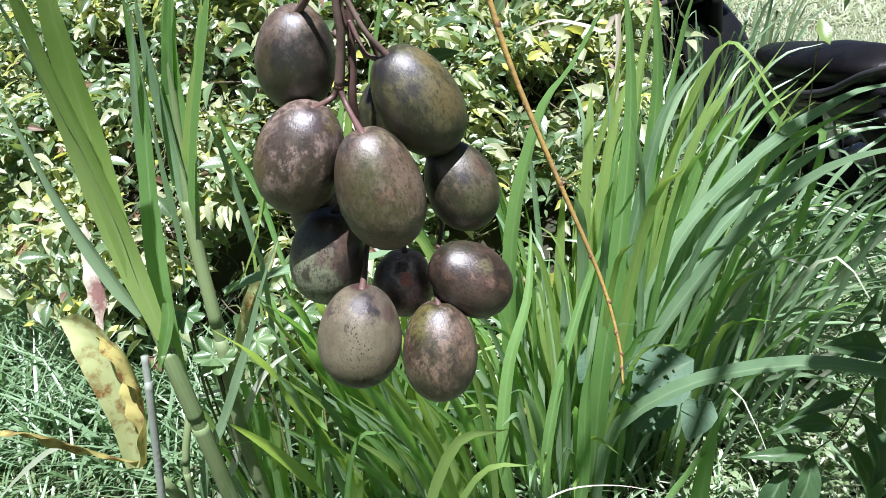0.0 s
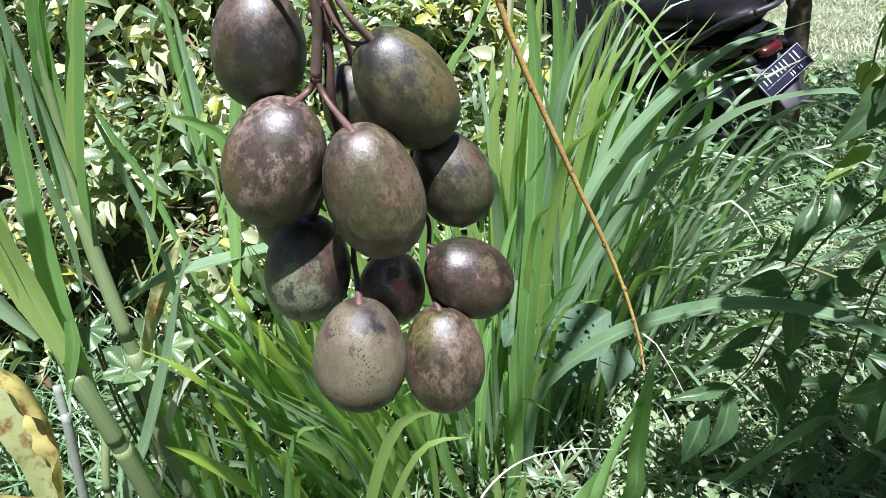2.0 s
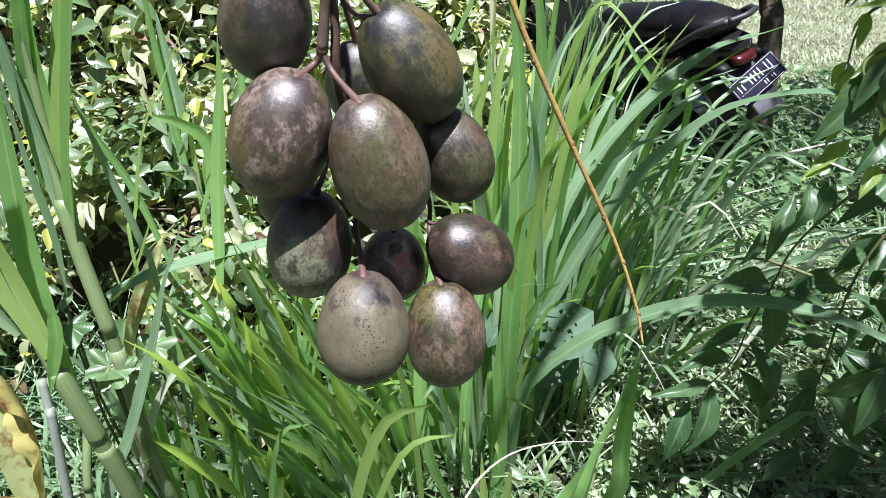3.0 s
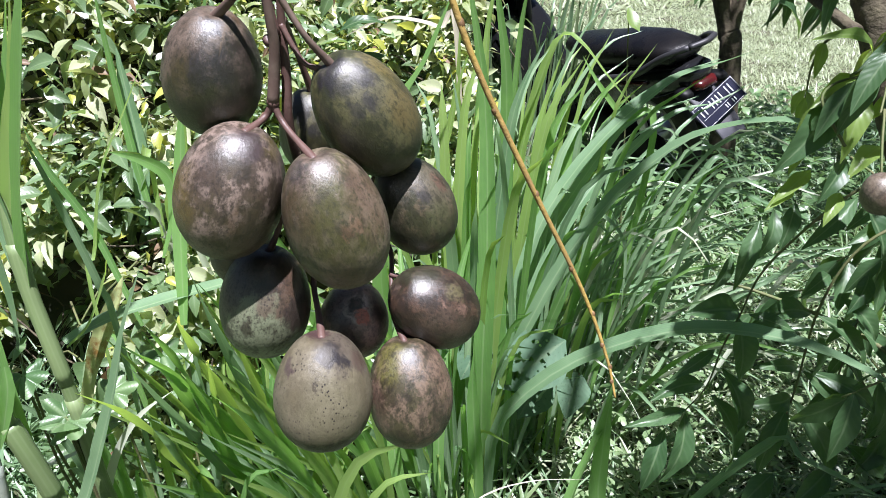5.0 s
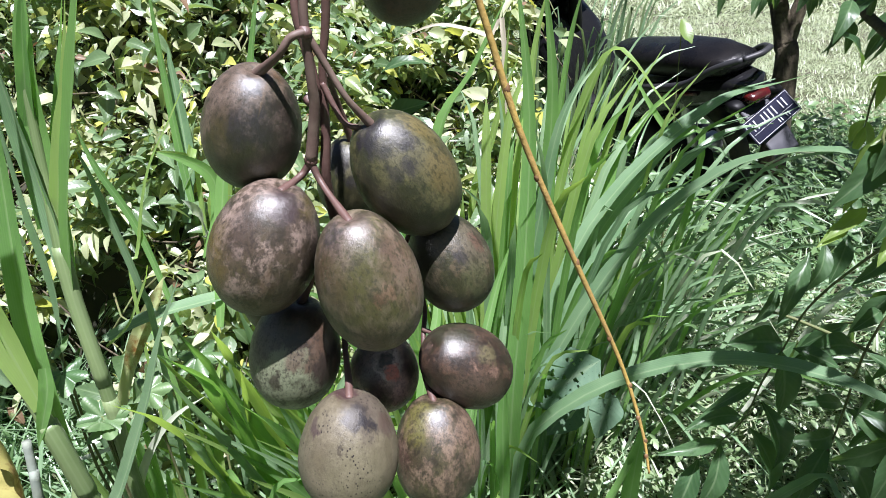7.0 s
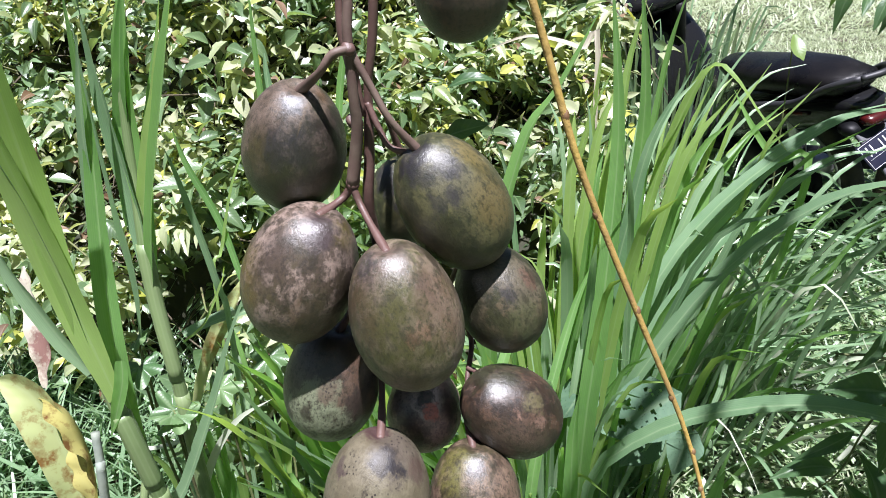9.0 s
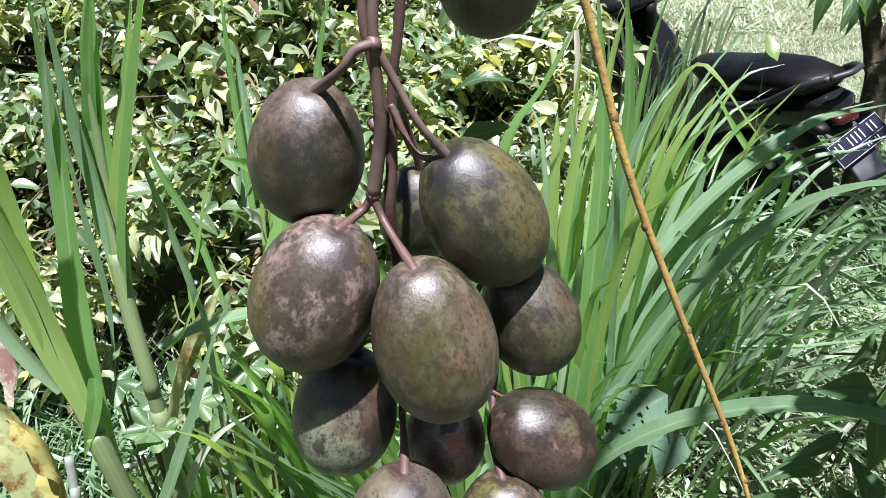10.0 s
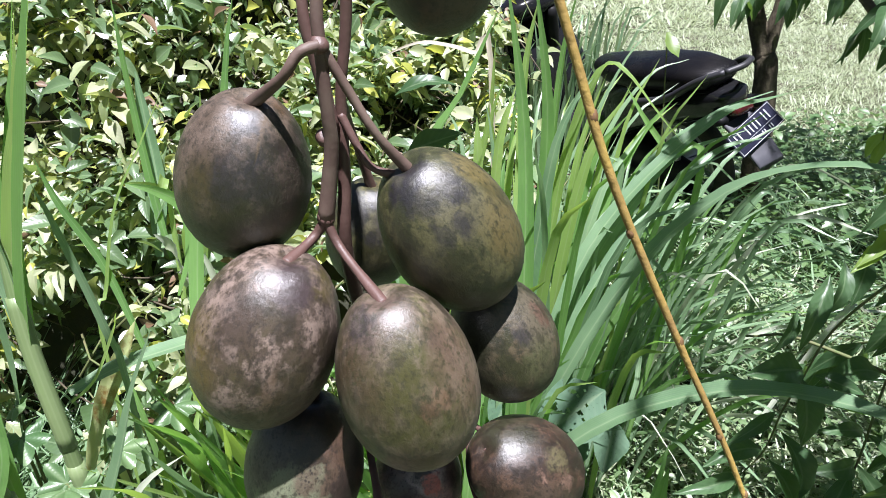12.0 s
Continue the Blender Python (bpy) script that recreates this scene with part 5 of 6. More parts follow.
def build_scooter(at, heading, lean):
    bike = thing("motor_scooter", "parked black motor scooter leaning on its side stand in the grass", "scooter")

    def add(name, mesh, mat, m=None, owner=None, label="", smooth=True):
        ob = link(name, mesh, mat, None, label, smooth)
        ob.parent = owner or bike
        if m is not None:
            ob.matrix_basis = m
        return ob

    body = add("body", ring_loft("body", ((-0.36, 0, 0.66, 0.03, 0.02), (-0.33, 0, 0.655, 0.075, 0.05), (-0.2, 0, 0.63, 0.11, 0.085), (0.0, 0, 0.59, 0.135, 0.11),
        (0.2, 0, 0.54, 0.14, 0.14), (0.38, 0, 0.47, 0.13, 0.17), (0.5, 0, 0.42, 0.1, 0.16), (0.54, 0, 0.4, 0.05, 0.1)), 28, 3.0), PAINT, label="glossy black tail cowl")
    add("seat", ring_loft("seat", ((-0.30, 0, 0.748, 0.05, 0.012), (-0.26, 0, 0.745, 0.1, 0.045), (-0.1, 0, 0.735, 0.13, 0.07), (0.1, 0, 0.715, 0.14, 0.075),
        (0.2, 0, 0.7, 0.135, 0.07), (0.4, 0, 0.685, 0.11, 0.063), (0.52, 0, 0.69, 0.07, 0.04), (0.56, 0, 0.68, 0.03, 0.02)), 28, 2.4), VINYL, label="black vinyl saddle")
    for s in (-1, 1):
        add("grab_rail", tube_mesh("grab_rail", ((0.2, 0.15 * s, 0.6), (0.08, 0.16 * s, 0.625), (-0.1, 0.155 * s, 0.675), (-0.26, 0.125 * s, 0.765), (-0.36, 0.07 * s, 0.80)),
            (0.016, 0.018, 0.016, 0.013), 24, 10), GREY_PLASTIC, label="dull grey grab rail")
        add("side_stripe", ring_loft("side_stripe", ((0.12, 0.137 * s, 0.575, 0.006, 0.006), (0.0, 0.138 * s, 0.6, 0.006, 0.014), (-0.14, 0.125 * s, 0.625, 0.006, 0.008)), 10), RED, label="red side stripe")
        add("indicator", ring_loft("indicator", ((-0.37, 0.1 * s, 0.6, 0.02, 0.014), (-0.335, 0.1 * s, 0.6, 0.035, 0.025), (-0.3, 0.095 * s, 0.6, 0.03, 0.025)), 14), PLASTIC, label="dark rear indicator")
    add("rail_end", tube_mesh("rail_end", ((-0.36, 0.07, 0.80), (-0.385, 0.0, 0.805), (-0.36, -0.07, 0.80)), (0.013, 0.013), 12, 10), GREY_PLASTIC)
    add("tail_lamp", ring_loft("tail_lamp", ((-0.385, 0, 0.615, 0.04, 0.014), (-0.36, 0, 0.618, 0.06, 0.024), (-0.32, 0, 0.618, 0.06, 0.024)), 20, 3.5), RED, label="red tail lamp lens")
    guard = [(-0.28 - 0.22 * k / 8, 0, 0.60 - 0.20 * (k / 8) ** 1.2, 0.085 - 0.02 * k / 8, 0.014) for k in range(9)]
    add("mudguard", ring_loft("mudguard", guard, 18, 4.0), FLAP, label="grey plastic rear mudguard")
    under = [(-0.34 + 0.5 * k / 9, 0, 0.56 + 0.03 * math.sin(k), 0.075, 0.02) for k in range(10)]
    add("inner_guard", ring_loft("inner_guard", under, 16, 4.0), PLASTIC)
    plate_m = pose(-0.425, 0.0, 0.535, -12, 39, 0)
    plate = add("number_plate", box_mesh("number_plate", (0.006, 0.275, 0.11), 0.002), PLATE, plate_m, label="black number plate with white rim and marks")
    for size, centre in (((0.003, 0.265, 0.0018), (-0.0045, 0, 0.050)), ((0.003, 0.265, 0.0018), (-0.0045, 0, -0.050)), ((0.003, 0.0018, 0.1), (-0.0045, 0.131, 0)),
                         ((0.003, 0.0018, 0.1), (-0.0045, -0.131, 0)), ((0.003, 0.24, 0.0015), (-0.0045, 0, -0.014))):
        add("rim_line", box_mesh("rim_line", size, 0.0008), MARKS, pose(*centre), plate)
    for y in (0.105, 0.083, 0.038, 0.016, -0.006, -0.028, -0.07, -0.092):
        add("plate_mark", box_mesh("plate_mark", (0.003, 0.0055, 0.042), 0.001), MARKS, pose(-0.0045, y, 0.017), plate)
    for y in (0.015, 0.001, -0.03, -0.044):
        add("plate_mark", box_mesh("plate_mark", (0.003, 0.0045, 0.018), 0.001), MARKS, pose(-0.0045, y - 0.03, -0.032), plate)
    for x in (0.0, 1.24):
        wheel = new("wheel")
        wheel.parent = bike
        wheel.location = (x, 0, 0.275)
        add("tyre", ring_mesh("tyre", 0.235, 0.045, 0.95, 48, 14), RUBBER, None, wheel)
        add("rim", ring_mesh("rim", 0.185, 0.018, 1.6, 40, 10), METAL, None, wheel)
        add("hub", tube_mesh("hub", ((0, -0.07, 0), (0, 0.07, 0)), (0.05, 0.05), 4, 18), METAL, None, wheel)
        for k in range(10):
            a = 2 * math.pi * k / 10
            add("spoke", tube_mesh("spoke", ((0.04 * math.cos(a), 0.02, 0.04 * math.sin(a)), (0.18 * math.cos(a + 0.12), 0, 0.18 * math.sin(a + 0.12))), (0.004, 0.004), 4, 6), METAL, None, wheel)
    add("engine", ring_loft("engine", ((-0.12, 0.1, 0.26, 0.05, 0.07), (0.0, 0.11, 0.28, 0.06, 0.09), (0.25, 0.08, 0.29, 0.07, 0.09), (0.45, 0.0, 0.3, 0.08, 0.08), (0.55, 0.0, 0.3, 0.05, 0.05)), 18, 3.0), PLASTIC, label="black engine and drive casing")
    add("silencer", tube_mesh("silencer", ((0.45, -0.12, 0.2), (0.2, -0.16, 0.22), (-0.28, -0.17, 0.34)), (0.02, 0.045, 0.05), 16, 14), PLASTIC)
    add("shock", tube_mesh("shock", ((-0.06, 0.11, 0.32), (-0.02, 0.11, 0.58)), (0.022, 0.022), 10, 12, 0.1), METAL)
    add("footboard", ring_loft("footboard", ((0.45, 0, 0.3, 0.13, 0.04), (0.6, 0, 0.29, 0.15, 0.035), (0.85, 0, 0.31, 0.15, 0.035), (0.95, 0, 0.36, 0.13, 0.05)), 20, 4.0), PLASTIC)
    add("leg_shield", ring_loft("leg_shield", ((0.9, 0, 0.42, 0.19, 0.14), (0.98, 0.03, 0.6, 0.21, 0.2), (1.08, 0.05, 0.7, 0.21, 0.22), (1.2, 0.06, 0.68, 0.16, 0.2), (1.28, 0.06, 0.64, 0.05, 0.1)), 24, 2.8), PAINT, label="glossy black leg shield")
    add("handlebar_cover", ring_loft("handlebar_cover", ((0.9, 0.06, 0.98, 0.06, 0.03), (0.94, 0.06, 0.98, 0.2, 0.06), (1.04, 0.06, 0.98, 0.19, 0.08), (1.14, 0.06, 0.95, 0.11, 0.06), (1.17, 0.06, 0.94, 0.04, 0.02)), 20, 2.6), PAINT)
    add("steering_column", tube_mesh("steering_column", ((0.92, 0, 0.95), (1.0, 0, 0.7), (1.22, 0, 0.3)), (0.035, 0.04, 0.03), 12, 12), PLASTIC)
    add("front_mudguard", ring_loft("front_mudguard", [(1.24 + 0.3 * math.cos(a), 0, 0.275 + 0.3 * math.sin(a), 0.06, 0.012) for a in (2.9, 2.4, 1.9, 1.4, 0.9)], 14, 3.0), PAINT)
    for s in (-1, 1):
        add("grip", tube_mesh("grip", ((0.97, 0.06 + 0.16 * s, 0.985), (0.95, 0.06 + 0.26 * s, 0.99), (0.92, 0.06 + 0.36 * s, 0.985)), (0.014, 0.017, 0.018), 12, 10), RUBBER)
        mirror = add("mirror", ring_loft("mirror", ((1.0, 0.06 + 0.27 * s, 1.13, 0.03, 0.02), (1.015, 0.06 + 0.27 * s, 1.13, 0.065, 0.045), (1.035, 0.06 + 0.27 * s, 1.13, 0.055, 0.04)), 18), PLASTIC)
        add("mirror_arm", tube_mesh("mirror_arm", ((1.0, 0.06 + 0.2 * s, 0.99), (1.01, 0.06 + 0.24 * s, 1.06), (1.02, 0.06 + 0.27 * s, 1.12)), (0.005, 0.005), 8, 6), PLASTIC, None, mirror)
    add("side_stand", tube_mesh("side_stand", ((0.4, 0.08, 0.25), (0.36, 0.17, 0.12), (0.34, 0.2, 0.045)), (0.011, 0.011), 8, 8), PLASTIC)
    bike.matrix_world = Matrix.Translation(at) @ pose(0, 0, 0, 0, 0, heading) @ pose(0, 0, 0, lean, 0, 0)


build_scooter((1.304, 3.292, 0.025), 112.0, -16.0)


# ---- trees ----
def leaflet_mesh(seed, mat=None):
    rnd = random.Random(seed)
    v, f, u = leaf_form(8, 5, 1.0, rnd.uniform(0.3, 0.37), 0.42, rnd.uniform(0.1, 0.35), 0.3, 1.4)
    for k in range(len(v)):
        v[k][1] += 0.03 * math.sin(2.5 * v[k][0] + seed)
        v[k][2] += 0.012 * math.sin(14 * v[k][0] + seed) * (1 if v[k][1] > 0 else -1)
    mesh = bpy.data.meshes.new("leaflet")
    mesh.from_pydata(v.tolist(), [], f.tolist())
    layer = mesh.uv_layers.new()
    layer.data.foreach_set("uv", u[f.ravel()].ravel())
    mesh.materials.append(mat or LEAFLET)
    mesh.shade_smooth()
    return mesh


LEAFLETS = [leaflet_mesh(k) for k in range(7)]
SUNNY_LEAFLETS = [leaflet_mesh(k + 20, LEAFLET_SUN) for k in range(5)]


def compound_leaf(owner, points, pairs, size, seed, hang=0.9, forms=None):
    """A feathered leaf: a thin rachis with pairs of leaflets that hang from it, and one at the tip."""
    rnd = random.Random(seed)
    rachis = link("leaf", tube_mesh("leaf", points, (0.003, 0.0022, 0.0014), 14, 6), TWIG, owner)
    c = spline(points, 41)
    spots = [(0.28 + 0.66 * k / max(1, pairs - 1), s) for k in range(pairs) for s in (-1, 1)] + [(1.0, 0)]
    for t, s in spots:
        i = min(39, int(t * 40))
        p, way = c[i], unit(c[i + 1] - c[i])
        side = unit(np.cross(way, (0, 0, 1.0)))
        d = unit(way * (0.5 if s else 1.0) + side * s * 0.75 + np.array((0, 0, -hang)) * rnd.uniform(0.5, 1.15) + np.array([rnd.uniform(-0.2, 0.2) for _ in range(3)]))
        y = unit(np.cross((rnd.uniform(-0.4, 0.4), rnd.uniform(-0.9, -0.1), 1.0), d))
        z = np.cross(d, y)
        ob = new("leaflet", rnd.choice(forms or LEAFLETS))
        ob.parent = rachis
        m = Matrix.Identity(4)
        for col, axis in enumerate((d, y, z)):
            for row in range(3):
                m[row][col] = axis[row] * size * rnd.uniform(0.96, 1.04)
        m.translation = Vector(p)
        ob.matrix_parent_inverse = Matrix.Identity(4)
        ob.matrix_basis = m
    return rachis


def single_leaf(owner, base, tip, width, mat):
    """One drooping leaf of a feathered spray, from its stalk to its tip."""
    a, b = np.array(base), np.array(tip)
    size = np.linalg.norm(b - a)
    rnd = random.Random(round(1e4 * (a[0] + b[2])))
    d = unit(b - a)
    y = unit(np.cross((rnd.uniform(-0.35, 0.35), rnd.uniform(-0.9, -0.3), 0.7), d))
    z = np.cross(d, y)
    v, f, u = leaf_form(12, 7, 1.0, 0.98 * width / size, 0.42, 0.0, rnd.uniform(0.25, 0.6), 1.35)
    arch = rnd.uniform(0.08, 0.22)
    v[:, 2] += arch * np.sin(math.pi * v[:, 0]) + 0.012 * np.sin(17 * v[:, 0] + rnd.uniform(0, 6)) * np.sign(v[:, 1])
    v[:, 1] += rnd.uniform(-0.07, 0.07) * np.sin(math.pi * v[:, 0])
    mesh = bpy.data.meshes.new("leaf")
    mesh.from_pydata([tuple(a + size * (p[0] * d + p[1] * y + p[2] * z)) for p in v], [], f.tolist())
    mesh.uv_layers.new().data.foreach_set("uv", u[f.ravel()].ravel())
    return link("leaf", mesh, mat, owner)


def twig(owner, r, *points):
    return link("twig", tube_mesh("twig", points, (1.3 * r, r, 0.7 * r), 20, 7), TWIG, owner)


fruit_tree = thing("fruit_tree", "small ambarella tree with dark feathered leaves and a rough trunk", "tree")
TRUNK = ((0.95, 0.78, -0.03), (0.674, 0.824, 0.792), (0.631, 0.953, 1.055), (0.597, 1.006, 1.204), (0.575, 1.051, 1.319), (0.5, 0.95, 2.4))
link("trunk", tube_mesh("trunk", TRUNK, (0.036, 0.032, 0.028, 0.026, 0.022, 0.018), 90, 22, 0.07, 2), BARK, fruit_tree, "rough grey-brown trunk")
link("limb", tube_mesh("limb", ((0.52, 0.97, 1.95), (0.3, 0.75, 1.9), (0.05, 0.5, 1.76), (-0.12, 0.39, 1.63), (-0.25, 0.32, 1.6)), (0.022, 0.016, 0.012, 0.008, 0.005), 24, 10, 0.06, 3), BARK, fruit_tree)
link("limb", tube_mesh("limb", ((0.570, 0.966, 1.134), (0.564, 1.022, 1.154), (0.562, 1.111, 1.184), (0.546, 1.183, 1.243), (0.521, 1.254, 1.327)), (0.009, 0.0078, 0.0068, 0.0055), 24, 9, 0.1, 4), BARK, fruit_tree)
link("limb", tube_mesh("limb", ((0.81, 0.79, 0.42), (0.8, 1.0, 0.55), (0.62, 1.2, 0.6), (0.5, 1.2, 0.62)), (0.006, 0.004, 0.002), 16, 8, 0.06, 5), TWIG, fruit_tree)
compound_leaf(fruit_tree, ((0.502, 0.780, 1.154), (0.482, 0.792, 1.134), (0.470, 0.806, 1.105)), 3, 0.082, 28)
compound_leaf(fruit_tree, ((0.558, 1.059, 1.232), (0.546, 1.087, 1.199), (0.541, 1.110, 1.173)), 2, 0.061, 31)
compound_leaf(fruit_tree, ((0.650, 1.118, 1.226), (0.628, 1.130, 1.193), (0.629, 1.147, 1.148)), 3, 0.061, 32)
compound_leaf(fruit_tree, ((0.716, 1.066, 1.179), (0.707, 1.067, 1.146), (0.700, 1.064, 1.096)), 3, 0.068, 33)
compound_leaf(fruit_tree, ((0.539, 0.810, 1.127), (0.507, 0.833, 1.118), (0.490, 0.864, 1.091), (0.480, 0.886, 1.056)), 3, 0.055, 500, 0.6, SUNNY_LEAFLETS)
compound_leaf(fruit_tree, ((0.561, 0.867, 1.177), (0.549, 0.872, 1.150), (0.531, 0.879, 1.121), (0.528, 0.883, 1.077)), 3, 0.055, 503, 0.6, SUNNY_LEAFLETS)
compound_leaf(fruit_tree, ((0.614, 1.068, 1.116), (0.596, 1.076, 1.099), (0.584, 1.076, 1.064), (0.584, 1.077, 1.019)), 2, 0.055, 506, 0.6, SUNNY_LEAFLETS)
twig(fruit_tree, 0.0022, (0.668, 0.900, 0.961), (0.597, 0.930, 0.915), (0.542, 0.960, 0.836), (0.508, 0.990, 0.752), (0.503, 1.020, 0.659))
twig(fruit_tree, 0.0016, (0.503, 1.020, 0.659), (0.479, 1.020, 0.590), (0.462, 1.020, 0.512), (0.426, 1.020, 0.458))
twig(fruit_tree, 0.0022, (0.742, 0.980, 0.842), (0.673, 0.998, 0.778), (0.640, 1.015, 0.655), (0.641, 1.032, 0.458), (0.626, 1.050, 0.268))
twig(fruit_tree, 0.0016, (0.469, 0.800, 1.030), (0.439, 0.817, 1.087), (0.489, 0.833, 1.105), (0.579, 0.850, 1.089))
single_leaf(fruit_tree, (0.509, 1.020, 0.836), (0.466, 0.990, 0.726), 0.031, LEAFLET)
single_leaf(fruit_tree, (0.546, 1.050, 0.844), (0.508, 1.020, 0.760), 0.030, LEAFLET)
single_leaf(fruit_tree, (0.584, 1.050, 0.850), (0.552, 1.020, 0.778), 0.030, LEAFLET)
single_leaf(fruit_tree, (0.470, 1.020, 0.779), (0.423, 0.990, 0.725), 0.023, LEAFLET)
single_leaf(fruit_tree, (0.498, 1.020, 0.670), (0.389, 0.990, 0.689), 0.051, LEAFLET)
single_leaf(fruit_tree, (0.691, 1.050, 0.851), (0.589, 1.020, 0.775), 0.034, LEAFLET)
single_leaf(fruit_tree, (0.707, 1.050, 0.835), (0.738, 1.020, 0.705), 0.054, LEAFLET)
single_leaf(fruit_tree, (0.499, 1.020, 0.653), (0.502, 0.990, 0.539), 0.055, LEAFLET)
single_leaf(fruit_tree, (0.486, 1.020, 0.547), (0.515, 0.990, 0.416), 0.053, LEAFLET)
single_leaf(fruit_tree, (0.469, 1.020, 0.494), (0.507, 0.990, 0.328), 0.056, LEAFLET)
single_leaf(fruit_tree, (0.467, 1.020, 0.591), (0.371, 0.990, 0.552), 0.024, LEAFLET)
single_leaf(fruit_tree, (0.456, 1.020, 0.516), (0.344, 0.990, 0.513), 0.037, LEAFLET)
single_leaf(fruit_tree, (0.428, 1.020, 0.464), (0.300, 0.990, 0.461), 0.029, LEAFLET)
single_leaf(fruit_tree, (0.427, 1.020, 0.457), (0.380, 0.990, 0.319), 0.050, LEAFLET)
single_leaf(fruit_tree, (0.392, 1.020, 0.421), (0.346, 0.990, 0.302), 0.042, LEAFLET)
single_leaf(fruit_tree, (0.654, 1.050, 0.629), (0.521, 1.020, 0.631), 0.043, LEAFLET)
single_leaf(fruit_tree, (0.668, 1.050, 0.623), (0.759, 1.020, 0.511), 0.039, LEAFLET)
single_leaf(fruit_tree, (0.651, 1.050, 0.513), (0.535, 1.020, 0.543), 0.028, LEAFLET)
single_leaf(fruit_tree, (0.659, 1.050, 0.504), (0.780, 1.020, 0.389), 0.041, LEAFLET)
single_leaf(fruit_tree, (0.672, 1.050, 0.503), (0.806, 1.020, 0.406), 0.039, LEAFLET)
single_leaf(fruit_tree, (0.650, 1.050, 0.443), (0.537, 1.020, 0.461), 0.037, LEAFLET)
single_leaf(fruit_tree, (0.655, 1.050, 0.438), (0.745, 1.020, 0.264), 0.046, LEAFLET)
single_leaf(fruit_tree, (0.650, 1.050, 0.429), (0.593, 1.020, 0.283), 0.042, LEAFLET)
single_leaf(fruit_tree, (0.703, 1.050, 0.658), (0.767, 1.020, 0.575), 0.037, LEAFLET)
single_leaf(fruit_tree, (0.750, 1.050, 0.594), (0.827, 1.020, 0.468), 0.042, LEAFLET)
single_leaf(fruit_tree, (0.672, 1.050, 0.707), (0.606, 1.020, 0.684), 0.028, LEAFLET)
single_leaf(fruit_tree, (0.747, 1.050, 0.701), (0.699, 1.020, 0.641), 0.032, LEAFLET)
single_leaf(fruit_tree, (0.744, 1.050, 0.801), (0.668, 1.020, 0.778), 0.029, LEAFLET)
single_leaf(fruit_tree, (0.519, 1.020, 0.657), (0.588, 0.990, 0.635), 0.030, LEAFLET)
single_leaf(fruit_tree, (0.675, 1.050, 0.589), (0.662, 1.020, 0.511), 0.029, LEAFLET)
single_leaf(fruit_tree, (0.769, 1.050, 0.251), (0.679, 1.020, 0.184), 0.046, LEAFLET)
single_leaf(fruit_tree, (0.754, 1.050, 0.479), (0.713, 1.020, 0.372), 0.039, LEAFLET)
single_leaf(fruit_tree, (0.819, 1.050, 0.473), (0.799, 1.020, 0.348), 0.048, LEAFLET)
single_leaf(fruit_tree, (0.863, 1.050, 0.546), (0.824, 1.020, 0.415), 0.047, LEAFLET)
single_leaf(fruit_tree, (0.792, 1.050, 0.308), (0.868, 1.020, 0.237), 0.046, LEAFLET)
single_leaf(fruit_tree, (0.647, 1.050, 0.250), (0.568, 1.020, 0.198), 0.046, LEAFLET)
single_leaf(fruit_tree, (0.866, 1.050, 0.329), (0.795, 1.020, 0.261), 0.053, LEAFLET)
single_leaf(fruit_tree, (0.894, 1.050, 0.383), (0.838, 1.020, 0.286), 0.052, LEAFLET)
single_leaf(fruit_tree, (0.488, 0.860, 1.088), (0.401, 0.830, 0.990), 0.044, LEAFLET)
single_leaf(fruit_tree, (0.508, 0.860, 1.098), (0.435, 0.830, 1.070), 0.029, LEAFLET_SUN)
single_leaf(fruit_tree, (0.527, 0.860, 1.082), (0.489, 0.830, 0.996), 0.029, LEAFLET_SUN)
single_leaf(fruit_tree, (0.556, 0.860, 1.088), (0.537, 0.830, 1.016), 0.032, LEAFLET)
single_leaf(fruit_tree, (0.480, 0.860, 1.018), (0.423, 0.830, 0.985), 0.027, LEAFLET_SUN)
single_leaf(fruit_tree, (0.517, 0.860, 0.992), (0.469, 0.830, 0.943), 0.030, LEAFLET)
single_leaf(fruit_tree, (0.561, 0.860, 1.005), (0.502, 0.830, 0.972), 0.028, LEAFLET_SUN)
single_leaf(fruit_tree, (0.423, 0.860, 1.150), (0.362, 0.830, 1.202), 0.018, LEAFLET)
single_leaf(fruit_tree, (0.524, 0.860, 1.125), (0.419, 0.830, 1.152), 0.018, LEAFLET_SUN)
single_leaf(fruit_tree, (0.573, 0.860, 1.137), (0.485, 0.830, 1.112), 0.028, LEAFLET)
single_leaf(fruit_tree, (0.570, 0.860, 1.058), (0.507, 0.830, 1.048), 0.029, LEAFLET_SUN)
single_leaf(fruit_tree, (0.472, 0.860, 0.979), (0.407, 0.830, 0.947), 0.023, LEAFLET_SUN)
single_leaf(fruit_tree, (0.590, 0.860, 0.980), (0.537, 0.830, 0.922), 0.033, LEAFLET)
single_leaf(fruit_tree, (0.520, 0.860, 0.943), (0.484, 0.830, 0.909), 0.023, LEAFLET_SUN)
single_leaf(fruit_tree, (0.449, 0.860, 0.956), (0.400, 0.830, 0.939), 0.020, LEAFLET_SUN)
single_leaf(fruit_tree, (0.639, 0.860, 0.893), (0.578, 0.830, 0.850), 0.035, LEAFLET)
single_leaf(fruit_tree, (0.587, 0.860, 1.027), (0.571, 0.830, 0.976), 0.030, LEAFLET_SUN)
single_leaf(fruit_tree, (0.394, 0.860, 1.229), (0.365, 0.830, 1.187), 0.022, LEAFLET)
single_leaf(fruit_tree, (0.453, 0.860, 1.221), (0.435, 0.830, 1.193), 0.017, LEAFLET)
single_leaf(fruit_tree, (0.467, 0.860, 1.214), (0.433, 0.830, 1.155), 0.017, LEAFLET)
